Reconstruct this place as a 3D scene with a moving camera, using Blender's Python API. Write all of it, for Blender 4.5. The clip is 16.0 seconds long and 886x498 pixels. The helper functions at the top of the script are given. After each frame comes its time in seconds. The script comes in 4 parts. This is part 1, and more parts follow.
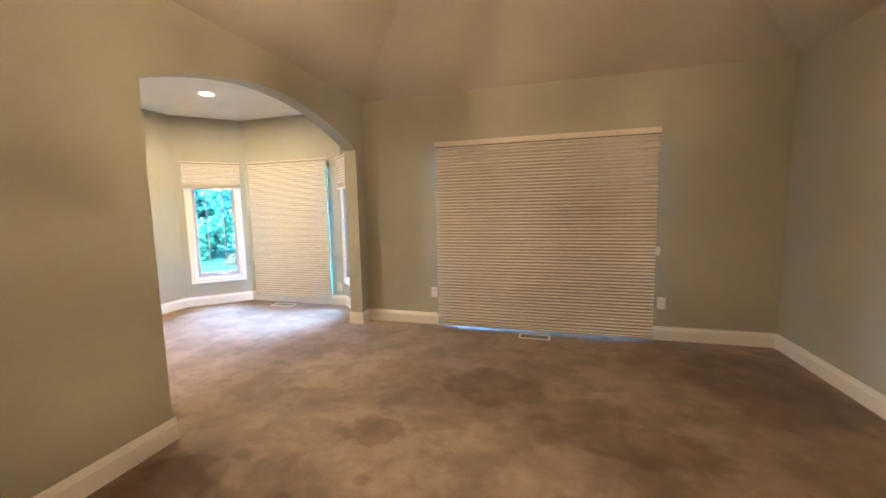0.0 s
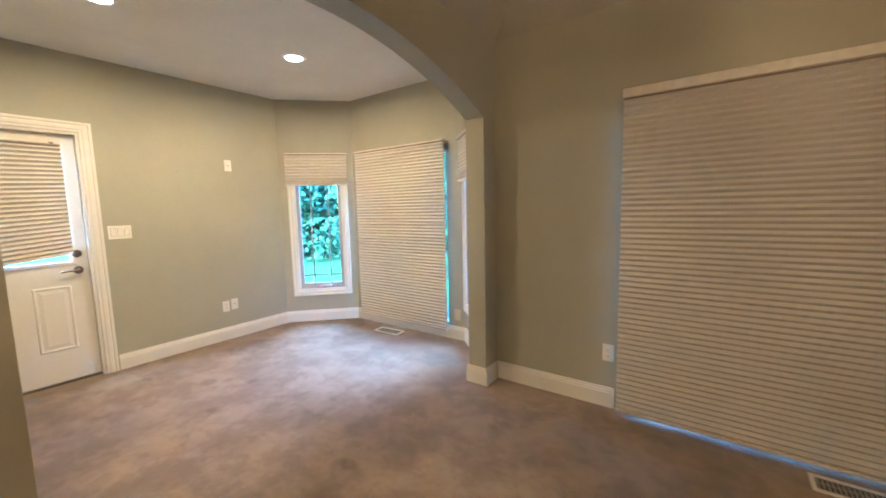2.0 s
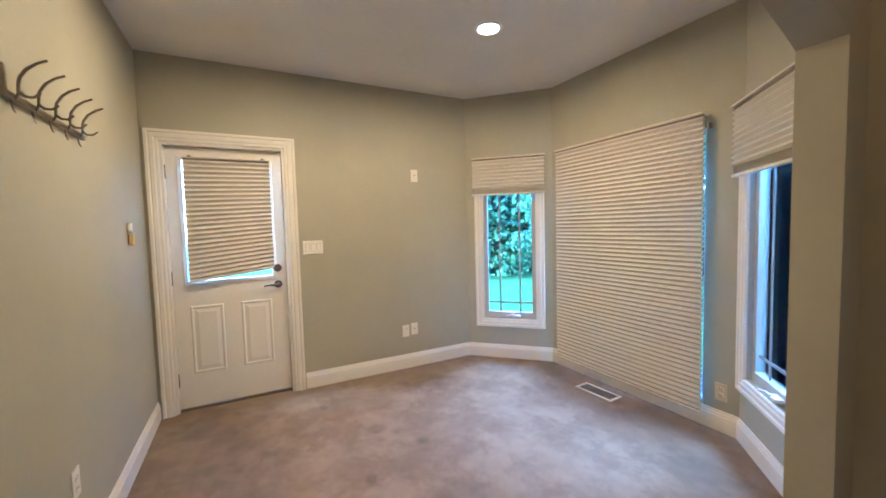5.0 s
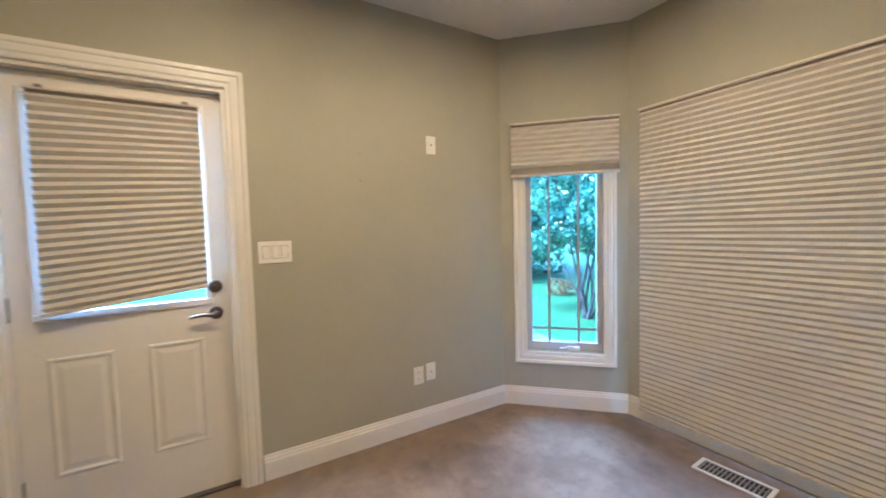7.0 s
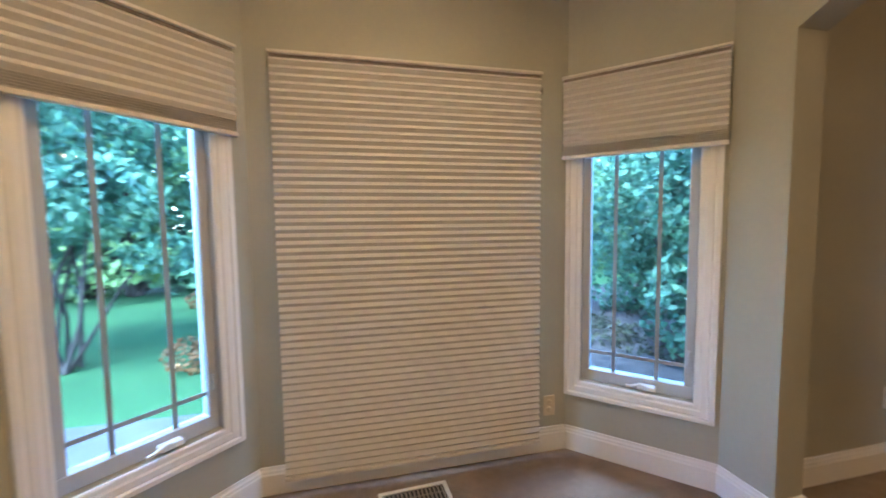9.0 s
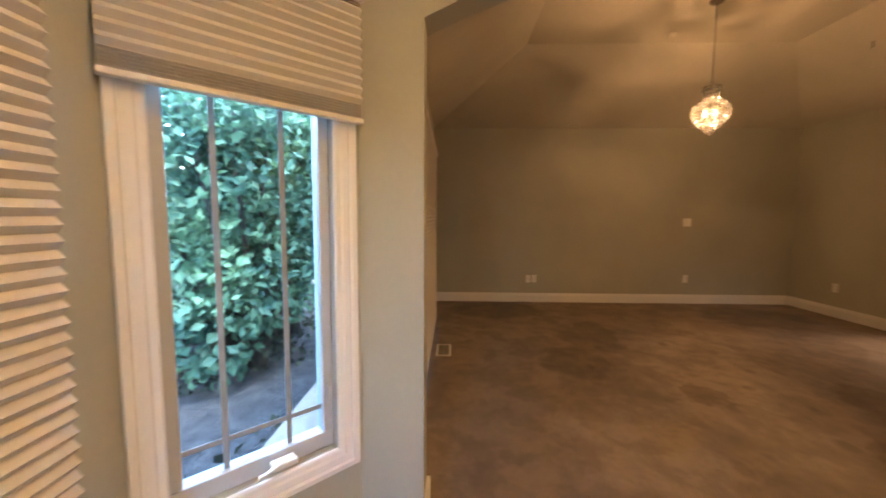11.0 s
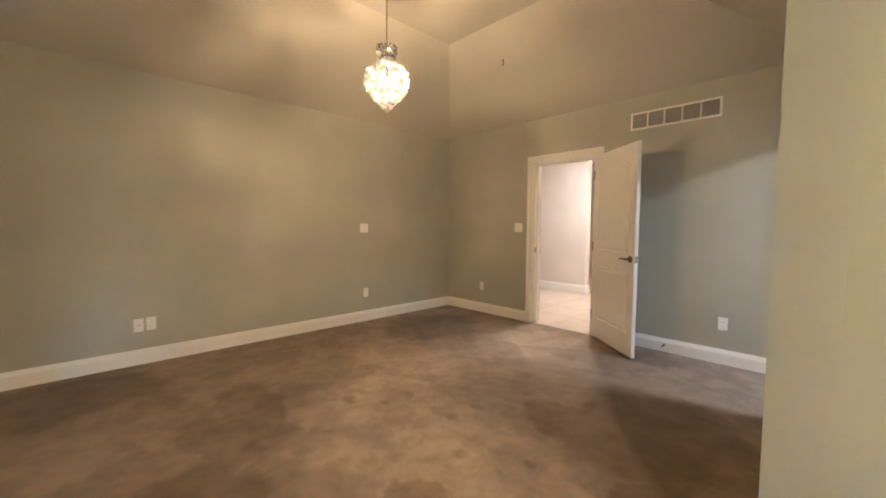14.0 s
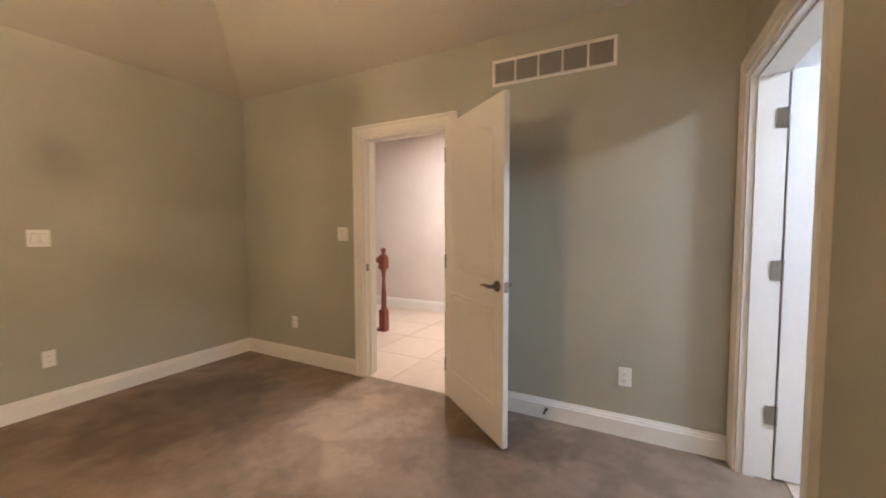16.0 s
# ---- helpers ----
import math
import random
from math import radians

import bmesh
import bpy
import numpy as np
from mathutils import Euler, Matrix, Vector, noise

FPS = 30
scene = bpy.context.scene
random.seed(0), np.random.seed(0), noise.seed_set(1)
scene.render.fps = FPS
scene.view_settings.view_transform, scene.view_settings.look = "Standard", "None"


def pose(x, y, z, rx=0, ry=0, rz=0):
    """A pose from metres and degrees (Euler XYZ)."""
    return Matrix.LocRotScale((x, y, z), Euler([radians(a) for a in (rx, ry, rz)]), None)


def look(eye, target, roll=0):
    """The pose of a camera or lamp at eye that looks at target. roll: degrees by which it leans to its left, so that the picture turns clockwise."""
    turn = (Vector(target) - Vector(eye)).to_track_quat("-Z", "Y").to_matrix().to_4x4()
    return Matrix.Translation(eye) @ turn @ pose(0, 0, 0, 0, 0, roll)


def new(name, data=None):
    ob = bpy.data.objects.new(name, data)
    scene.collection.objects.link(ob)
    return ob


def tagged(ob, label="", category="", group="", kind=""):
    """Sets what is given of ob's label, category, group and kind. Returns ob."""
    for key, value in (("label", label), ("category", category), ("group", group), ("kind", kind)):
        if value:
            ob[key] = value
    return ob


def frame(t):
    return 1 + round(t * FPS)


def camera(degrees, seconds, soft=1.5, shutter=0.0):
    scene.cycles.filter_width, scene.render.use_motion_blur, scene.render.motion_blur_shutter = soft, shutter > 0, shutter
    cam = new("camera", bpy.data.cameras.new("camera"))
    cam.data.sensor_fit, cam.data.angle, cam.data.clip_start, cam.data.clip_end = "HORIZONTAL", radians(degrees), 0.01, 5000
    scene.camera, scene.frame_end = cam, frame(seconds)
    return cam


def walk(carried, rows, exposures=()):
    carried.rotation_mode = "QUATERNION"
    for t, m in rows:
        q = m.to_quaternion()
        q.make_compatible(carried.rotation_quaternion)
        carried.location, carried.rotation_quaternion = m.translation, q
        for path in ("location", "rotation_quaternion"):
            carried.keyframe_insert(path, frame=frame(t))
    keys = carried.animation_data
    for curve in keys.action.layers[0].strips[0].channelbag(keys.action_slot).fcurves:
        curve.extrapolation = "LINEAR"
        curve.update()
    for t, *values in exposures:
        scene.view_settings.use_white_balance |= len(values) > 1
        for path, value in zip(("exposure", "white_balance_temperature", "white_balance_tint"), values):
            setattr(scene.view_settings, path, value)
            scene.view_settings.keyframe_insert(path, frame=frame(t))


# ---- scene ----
cam = camera(98.6, 16.0, soft=1.7, shutter=0.35)
PATH = [
    (0, (-0.008, 0.255, 1.349), (-0.568, 2.163, 1.133), -1.1),
    (0.5, (-0.121, 0.634, 1.353), (-0.877, 2.473, 1.133), -1.2),
    (1, (-0.286, 1.043, 1.318), (-1.174, 2.823, 1.11), -1.2),
    (1.5, (-0.539, 1.422, 1.323), (-1.561, 3.128, 1.113), -1.1),
    (2, (-0.777, 1.738, 1.377), (-1.94, 3.35, 1.159), -1.3),
    (2.5, (-1.005, 1.93, 1.411), (-2.337, 3.409, 1.207), -1.3),
    (3, (-1.242, 2.028, 1.421), (-2.749, 3.33, 1.235), -1.4),
    (3.5, (-1.38, 2.134, 1.423), (-3.001, 3.295, 1.265), -1.5),
    (4, (-1.464, 2.199, 1.409), (-3.156, 3.257, 1.277), -1.5),
    (4.5, (-1.517, 2.26, 1.402), (-3.272, 3.211, 1.275), -1.6),
    (4.7, (-1.543, 2.266, 1.391), (-3.315, 3.186, 1.27), -1.5),
    (6.8, (-2.697, 2.525, 1.321), (-4.467, 3.448, 1.214), -1.6),
    (7, (-2.843, 2.539, 1.325), (-4.563, 3.554, 1.217), -1.5),
    (7.5, (-3.195, 2.611, 1.338), (-4.546, 4.079, 1.204), -1.4),
    (8, (-3.534, 2.683, 1.332), (-4.346, 4.506, 1.194), -1.2),
    (8.5, (-3.782, 2.824, 1.313), (-3.979, 4.81, 1.18), -1.0),
    (9, (-3.975, 3.059, 1.294), (-3.524, 5.003, 1.156), -0.7),
    (9.2, (-4.05, 3.172, 1.284), (-3.35, 5.04, 1.146), -0.6),
    (11.3, (-3.698, 4.153, 1.292), (-1.719, 3.91, 1.135), 0.4),
    (11.5, (-3.636, 4.165, 1.269), (-1.683, 3.756, 1.126), 0.4),
    (12, (-3.355, 4.161, 1.272), (-1.512, 3.397, 1.133), 0.4),
    (12.5, (-3.067, 4.059, 1.292), (-1.366, 3.015, 1.151), 0.3),
    (13, (-2.784, 3.886, 1.261), (-1.2, 2.671, 1.134), 0.4),
    (13.5, (-2.526, 3.617, 1.255), (-0.999, 2.331, 1.13), 0.3),
    (14, (-2.312, 3.307, 1.251), (-0.868, 1.928, 1.129), 0.3),
    (14.5, (-2.087, 2.908, 1.201), (-0.764, 1.412, 1.111), 0.5),
    (15, (-1.903, 2.491, 1.193), (-0.682, 0.909, 1.113), 0.4),
    (15.5, (-1.794, 2.058, 1.224), (-0.709, 0.38, 1.135), 0.1),
    (16, (-1.695, 1.627, 1.276), (-0.754, -0.134, 1.17), -0.1),
]
EXPOSURES = [(0, 6.4, 4800, 8), (1.0, 6.2, 4750, 8), (2.0, 5.9, 4750, 8), (4.5, 5.5, 4700, 11), (7.0, 5.3, 4700, 11), (9.2, 4.95, 5450, 16), (11.5, 5.4, 6700, 27), (12.0, 5.5, 6700, 32), (12.5, 5.95, 5150, 16), (13.0, 6.25, 4850, 13), (13.5, 6.45, 4700, 7), (15, 6.55, 4700, 7), (16, 6.4, 4750, 9)]
walk(cam, [(t, look(eye, target, roll)) for t, eye, target, roll in PATH], EXPOSURES)
CH_POWER, CAN_POWER, HALL_POWER, BATH_POWER = 1.20, 0.68, 1.05, 0.62
A_SKY, B_SKY, DOOR_SKY, CASE_SKY = 0.50, 0.12, 0.07, 2.3
PITCH_A = 0.0335
LEAF_TIP = (-1.028, -0.372)

# ---- light and sky ----
world = bpy.data.worlds.new("overcast_evening")
scene.world = world
world.use_nodes = True
wn = world.node_tree.nodes
sky = wn.new("ShaderNodeTexSky")
sky.sky_type = "NISHITA"
sky.sun_disc = False
sky.sun_elevation, sky.sun_rotation = radians(58), radians(205)
sky.dust_density, sky.ozone_density, sky.air_density = 0.6, 3.0, 1.2
wn["Background"].inputs["Strength"].default_value = 0.15
world.node_tree.links.new(sky.outputs[0], wn["Background"].inputs["Color"])

sun = new("sun", bpy.data.lights.new("sun", "SUN"))
sun.data.energy, sun.data.angle, sun.data.color = 1.1, radians(30), (0.93, 0.98, 1.0)
sun.matrix_world = look((0, 0, 9), (0.42, 0.91, 7.4))

WARM = (1.0, 0.58, 0.24)
HALL = (1.0, 0.75, 0.52)
SKY_BLUE = (0.42, 0.68, 1.0)


def lamp(name, kind, place, power, colour, size, aim=None):
    data = bpy.data.lights.new(name, kind)
    ob = new(name, data)
    data.energy, data.color = power, colour
    if kind == "AREA":
        data.shape, data.size = "DISK", size
        ob.matrix_world = look(place, aim)
    else:
        data.shadow_soft_size = size
        ob.location = place
    return ob


CHANDELIER = (-0.023, 1.68)
CANS = [(-3.77, 3.78), (-3.84, 2.52)]
for k in range(2):
    a = math.pi * k + 0.7
    lamp("chandelier_bulb_light", "POINT", (CHANDELIER[0] + 0.045 * math.cos(a), CHANDELIER[1] + 0.045 * math.sin(a), 2.28), CH_POWER, WARM, 0.018)
for cx, cy in CANS:
    can = lamp("recessed_light_beam", "AREA", (cx, cy, 2.655), CAN_POWER, (1.0, 0.63, 0.265), 0.12, (cx, cy, 0))
    can.data.spread = radians(176)
lamp("hall_ceiling_light", "AREA", (0.39, -2.32, 2.70), HALL_POWER, HALL, 0.22, (0.39, -2.32, 0))
# added fill without a fixture, to brighten the far hall and bookcase
lamp("hall_far_light", "AREA", (-0.6, -4.1, 2.70), HALL_POWER * 0.9, (1.0, 0.7, 0.42), 0.2, (-0.6, -4.1, 0))
def window_light(name, place, aim, wide, high, power, spread=180):
    """An added area lamp that stands in for sky light through a window."""
    ob = lamp(name, "AREA", place, power, SKY_BLUE, wide, aim)
    ob.data.shape, ob.data.size, ob.data.size_y = "RECTANGLE", wide, high
    ob.data.spread = radians(spread)


window_light("patio_window_skylight", (-0.18, 4.535, 1.0), (-0.18, 0, 1.0), 2.1, 1.9, A_SKY)
window_light("tall_window_skylight", (-3.67, 5.105, 1.05), (-3.67, 0, 1.05), 1.2, 1.8, B_SKY)
window_light("door_skylight", (-5.45, 2.18, 1.46), (0, 2.18, 1.46), 0.6, 0.9, DOOR_SKY)
# unseen fill lamps outside, above the casements, aimed down to brighten the bay floor
window_light("lawn_casement_skylight", (-5.50, 5.41, 2.75), (-4.05, 3.96, 0), 0.8, 0.6, CASE_SKY, 125)
window_light("shrub_casement_skylight", (-1.90, 5.39, 2.75), (-3.25, 4.04, 0), 0.8, 0.6, CASE_SKY, 125)
lamp("bathroom_ceiling_light", "AREA", (-3.4, -0.2, 2.40), BATH_POWER, (1.0, 0.93, 0.85), 0.4, (-3.4, -0.2, 0))

# ---- materials ----


def nodes_of(name):
    m = bpy.data.materials.new(name)
    m.use_nodes = True
    t = m.node_tree
    return m, t, t.nodes, t.links, t.nodes["Principled BSDF"]


def noise_node(t, scale, detail=4.0, rough=0.55, stretch=None):
    n, l = t.nodes, t.links
    co = n.new("ShaderNodeTexCoord")
    src = co.outputs["Object"]
    if stretch:
        mp = n.new("ShaderNodeMapping")
        mp.inputs["Scale"].default_value = stretch
        l.new(src, mp.inputs["Vector"])
        src = mp.outputs["Vector"]
    tex = n.new("ShaderNodeTexNoise")
    tex.inputs["Scale"].default_value, tex.inputs["Detail"].default_value, tex.inputs["Roughness"].default_value = scale, detail, rough
    l.new(src, tex.inputs["Vector"])
    return tex.outputs["Fac"]


def ramp_node(t, fac, stops):
    r = t.nodes.new("ShaderNodeValToRGB")
    while len(r.color_ramp.elements) < len(stops):
        r.color_ramp.elements.new(0.5)
    for e, (p, c) in zip(r.color_ramp.elements, stops):
        e.position, e.color = p, (*c, 1.0)
    t.links.new(fac, r.inputs["Fac"])
    return r.outputs["Color"]


def mix_node(t, fac, a, b, mode="MIX"):
    m = t.nodes.new("ShaderNodeMix")
    m.data_type, m.blend_type = "RGBA", mode
    for sock, v in ((m.inputs["Factor"], fac), (m.inputs[6], a), (m.inputs[7], b)):
        if isinstance(v, (int, float)):
            sock.default_value = v
        elif isinstance(v, tuple):
            sock.default_value = (*v, 1.0)
        else:
            t.links.new(v, sock)
    return m.outputs[2]


def bump_node(t, height, strength, distance, normal=None):
    b = t.nodes.new("ShaderNodeBump")
    b.inputs["Strength"].default_value, b.inputs["Distance"].default_value = strength, distance
    t.links.new(height, b.inputs["Height"])
    if normal:
        t.links.new(normal, b.inputs["Normal"])
    return b.outputs["Normal"]


def paint(name, colour, rough=0.6, wear=0.06, grain=220.0, grain_bump=0.12, stain=1.4):
    """Painted surface: slow tonal drift, scuffs and a fine roller texture."""
    m, t, n, l, p = nodes_of(name)
    lo, hi = tuple(c * (1 - wear) for c in colour), tuple(min(1, c * (1 + wear)) for c in colour)
    base = ramp_node(t, noise_node(t, stain, 5), [(0.3, lo), (0.7, hi)])
    fine = ramp_node(t, noise_node(t, 38.0, 3), [(0.35, (0.975, 0.975, 0.975)), (0.65, (1.0, 1.0, 1.0))])
    l.new(mix_node(t, 1.0, base, fine, "MULTIPLY"), p.inputs["Base Color"])
    p.inputs["Roughness"].default_value = rough
    l.new(bump_node(t, noise_node(t, grain, 2), grain_bump, 0.002), p.inputs["Normal"])
    return m


def plain(name, colour, rough=0.5, metal=0.0, wear=0.08):
    m, t, n, l, p = nodes_of(name)
    lo, hi = tuple(c * (1 - wear) for c in colour), tuple(min(1, c * (1 + wear)) for c in colour)
    l.new(ramp_node(t, noise_node(t, 25.0, 4), [(0.3, lo), (0.7, hi)]), p.inputs["Base Color"])
    p.inputs["Roughness"].default_value, p.inputs["Metallic"].default_value = rough, metal
    return m


def carpet_material():
    """Cut-pile carpet: brushed nap in pale and dark patches with ragged edges, some with painted light or shade, small
    dents and pile grain.
    """
    m, t, n, l, p = nodes_of("carpet_taupe")
    co = n.new("ShaderNodeTexCoord")

    def warped(scale, amount):
        tex, sub, mul, add = n.new("ShaderNodeTexNoise"), n.new("ShaderNodeVectorMath"), n.new("ShaderNodeVectorMath"), n.new("ShaderNodeVectorMath")
        tex.inputs["Scale"].default_value, tex.inputs["Detail"].default_value, tex.inputs["Roughness"].default_value = scale, 9, 0.70
        l.new(co.outputs["Object"], tex.inputs["Vector"])
        sub.operation, mul.operation, add.operation = "SUBTRACT", "SCALE", "ADD"
        l.new(tex.outputs["Color"], sub.inputs[0])
        sub.inputs[1].default_value = (0.5, 0.5, 0.5)
        l.new(sub.outputs[0], mul.inputs[0])
        mul.inputs["Scale"].default_value = amount
        l.new(co.outputs["Object"], add.inputs[0])
        l.new(mul.outputs[0], add.inputs[1])
        return add.outputs[0]

    def patches(where, spots, soft):
        """One in any of the spots (x, y, half widths), falling to nought over their ragged rims."""
        total = None
        for x, y, rx, ry in spots:
            sub, mul, size, rng = n.new("ShaderNodeVectorMath"), n.new("ShaderNodeVectorMath"), n.new("ShaderNodeVectorMath"), n.new("ShaderNodeMapRange")
            sub.operation, mul.operation, size.operation = "SUBTRACT", "MULTIPLY", "LENGTH"
            l.new(where, sub.inputs[0])
            sub.inputs[1].default_value = (x, y, 0)
            l.new(sub.outputs[0], mul.inputs[0])
            mul.inputs[1].default_value = (1 / rx, 1 / ry, 0)
            l.new(mul.outputs[0], size.inputs[0])
            l.new(size.outputs["Value"], rng.inputs["Value"])
            for key, v in (("From Min", 1 - soft), ("From Max", 1 + soft), ("To Min", 1.0), ("To Max", 0.0)):
                rng.inputs[key].default_value = v
            if total is None:
                total = rng.outputs[0]
            else:
                top = n.new("ShaderNodeMath")
                top.operation = "MAXIMUM"
                l.new(total, top.inputs[0])
                l.new(rng.outputs[0], top.inputs[1])
                total = top.outputs[0]
        return total

    broad, near = warped(2.6, 0.62), warped(9.0, 0.05)
    # Pale brushed nap; the bay's spots (x below -3) also paint in window daylight.
    pale = patches(broad, [(-0.15, 1.72, 0.62, 0.42), (0.45, 1.15, 0.42, 0.42), (-0.75, 2.1, 0.45, 0.4), (-1.35, 2.15, 0.55, 0.32), (-0.1, -0.2, 0.42, 0.5), (-1.7, 3.0, 0.5, 0.5), (-3.95, 3.15, 0.7, 0.75), (-3.3, 3.9, 0.7, 0.55), (-3.1, 2.6, 0.6, 0.5), (-4.4, 4.15, 0.45, 0.35), (-4.4, 2.6, 0.4, 0.3)], 0.22)
    # Dark nap; the spot at (1.2, 0.15) paints shade where hall light misses the corner.
    deep = patches(broad, [(0.42, 2.48, 0.50, 0.21), (-0.45, 2.95, 0.42, 0.30), (-1.03, 2.22, 0.18, 0.13), (-1.55, 0.85, 0.48, 0.62), (-1.15, 1.12, 0.3, 0.2), (1.2, 0.15, 0.55, 0.62), (1.45, 3.5, 0.45, 0.65), (-1.85, 1.55, 0.28, 0.25), (0.15, 2.75, 0.35, 0.18), (-1.0, -0.55, 0.35, 0.22), (-2.75, 1.95, 0.35, 0.2)], 0.15)
    marks = patches(near, [(-0.147, 1.58, 0.05, 0.035), (-0.59, 1.588, 0.05, 0.04), (-0.616, 1.361, 0.055, 0.04), (0.077, 1.945, 0.07, 0.04), (-0.137, 1.794, 0.05, 0.03), (-1.231, 1.638, 0.04, 0.03), (-0.734, 0.934, 0.03, 0.03), (-1.24, 2.19, 0.06, 0.04), (-0.911, 1.839, 0.05, 0.04), (-1.875, 2.593, 0.07, 0.04), (-2.346, 2.986, 0.06, 0.04), (-0.553, 2.898, 0.05, 0.04), (-4.09, 3.024, 0.06, 0.06), (-3.6, 2.832, 0.05, 0.035), (-3.8, 3.24, 0.04, 0.04), (-4.6, 2.75, 0.05, 0.03), (-1.66, 1.85, 0.07, 0.05)], 0.35)
    cloud = ramp_node(t, noise_node(t, 1.7, 10, 0.62), [(0.42, (0.193, 0.134, 0.084)), (0.49, (0.209, 0.147, 0.093)), (0.54, (0.229, 0.164, 0.106))])
    nap = ramp_node(t, noise_node(t, 9.0, 7, 0.66), [(0.36, (0.90, 0.89, 0.88)), (0.50, (1.0, 1.0, 1.0)), (0.62, (1.08, 1.08, 1.08))])
    pile = ramp_node(t, noise_node(t, 260.0, 3, 0.7), [(0.3, (0.82, 0.82, 0.82)), (0.7, (1.12, 1.12, 1.12))])
    tuft = ramp_node(t, noise_node(t, 3.4, 10, 0.68), [(0.43, (0.91, 0.905, 0.90)), (0.50, (1.0, 1.0, 1.0)), (0.55, (1.09, 1.093, 1.097))])
    c = mix_node(t, 1.0, mix_node(t, 1.0, cloud, nap, "MULTIPLY"), tuft, "MULTIPLY")
    c = mix_node(t, pale, c, mix_node(t, 1.0, c, (1.38, 1.39, 1.41), "MULTIPLY"))
    c = mix_node(t, deep, c, mix_node(t, 1.0, c, (0.65, 0.60, 0.535), "MULTIPLY"))
    c = mix_node(t, marks, c, mix_node(t, 1.0, c, (0.70, 0.68, 0.66), "MULTIPLY"))
    c = mix_node(t, 1.0, c, pile, "MULTIPLY")
    l.new(c, p.inputs["Base Color"])
    p.inputs["Roughness"].default_value = 0.95
    p.inputs["Sheen Weight"].default_value = 0.1
    p.inputs["Sheen Roughness"].default_value = 0.6
    b = bump_node(t, noise_node(t, 330.0, 2, 0.8), 0.55, 0.006)
    l.new(bump_node(t, noise_node(t, 6.0, 5), 0.25, 0.02, b), p.inputs["Normal"])
    return m


def shade_material(name, colour, through_light):
    """Pleated blind fabric, which lets a little daylight through."""
    m, t, n, l, p = nodes_of(name)
    weave = ramp_node(t, noise_node(t, 420.0, 2), [(0.3, tuple(c * 0.9 for c in colour)), (0.7, colour)])
    l.new(weave, p.inputs["Base Color"])
    p.inputs["Roughness"].default_value = 0.85
    tr = n.new("ShaderNodeBsdfTranslucent")
    l.new(weave, tr.inputs["Color"])
    mx = n.new("ShaderNodeMixShader")
    mx.inputs["Fac"].default_value = through_light
    l.new(p.outputs[0], mx.inputs[1])
    l.new(tr.outputs[0], mx.inputs[2])
    l.new(mx.outputs[0], n["Material Output"].inputs["Surface"])
    return m


def glass_material():
    m, t, n, l, p = nodes_of("window_glass")
    clear, gloss, mx, fr = n.new("ShaderNodeBsdfTransparent"), n.new("ShaderNodeBsdfGlossy"), n.new("ShaderNodeMixShader"), n.new("ShaderNodeFresnel")
    clear.inputs["Color"].default_value = (0.82, 0.94, 1.0, 1)
    gloss.inputs["Roughness"].default_value = 0.02
    fr.inputs["IOR"].default_value = 1.3
    l.new(fr.outputs[0], mx.inputs["Fac"])
    l.new(clear.outputs[0], mx.inputs[1])
    l.new(gloss.outputs[0], mx.inputs[2])
    l.new(mx.outputs[0], n["Material Output"].inputs["Surface"])
    return m


def crystal_material():
    """Cut glass beads: clear, glossy, and a little milky where they catch the bulbs."""
    m, t, n, l, p = nodes_of("crystal_glass")
    clear, milk, gloss = n.new("ShaderNodeBsdfTransparent"), n.new("ShaderNodeBsdfTranslucent"), n.new("ShaderNodeBsdfGlossy")
    clear.inputs["Color"].default_value = (0.97, 0.97, 0.96, 1)
    milk.inputs["Color"].default_value = (0.55, 0.53, 0.48, 1)
    gloss.inputs["Color"].default_value = (0.5, 0.5, 0.5, 1)
    gloss.inputs["Roughness"].default_value = 0.05
    a, b = n.new("ShaderNodeMixShader"), n.new("ShaderNodeMixShader")
    a.inputs["Fac"].default_value, b.inputs["Fac"].default_value = 0.96, 0.34
    l.new(milk.outputs[0], a.inputs[1])
    l.new(gloss.outputs[0], a.inputs[2])
    l.new(a.outputs[0], b.inputs[1])
    l.new(clear.outputs[0], b.inputs[2])
    l.new(b.outputs[0], n["Material Output"].inputs["Surface"])
    return m


def glow(name, colour, strength):
    m, t, n, l, p = nodes_of(name)
    p.inputs["Base Color"].default_value = (0.8, 0.8, 0.8, 1)
    p.inputs["Emission Color"].default_value = (*colour, 1)
    p.inputs["Emission Strength"].default_value = strength
    return m


def leaf_material(name, dark, light):
    m, t, n, l, p = nodes_of(name)
    geo = n.new("ShaderNodeNewGeometry")
    c = ramp_node(t, geo.outputs["Random Per Island"], [(0.0, dark), (0.6, light), (1.0, tuple(min(1, v * 1.5) for v in light))])
    patch = ramp_node(t, noise_node(t, 0.75, 9, 0.60), [(0.40, (0.46, 0.50, 0.56)), (0.60, (0.86, 0.82, 0.74))])
    c = mix_node(t, 1.0, c, patch, "MULTIPLY")
    l.new(c, p.inputs["Base Color"])
    p.inputs["Roughness"].default_value = 0.6
    p.inputs["Specular IOR Level"].default_value = 0.2
    tr = n.new("ShaderNodeBsdfTranslucent")
    l.new(c, tr.inputs["Color"])
    mx = n.new("ShaderNodeMixShader")
    mx.inputs["Fac"].default_value = 0.45
    l.new(p.outputs[0], mx.inputs[1])
    l.new(tr.outputs[0], mx.inputs[2])
    l.new(mx.outputs[0], n["Material Output"].inputs["Surface"])
    return m


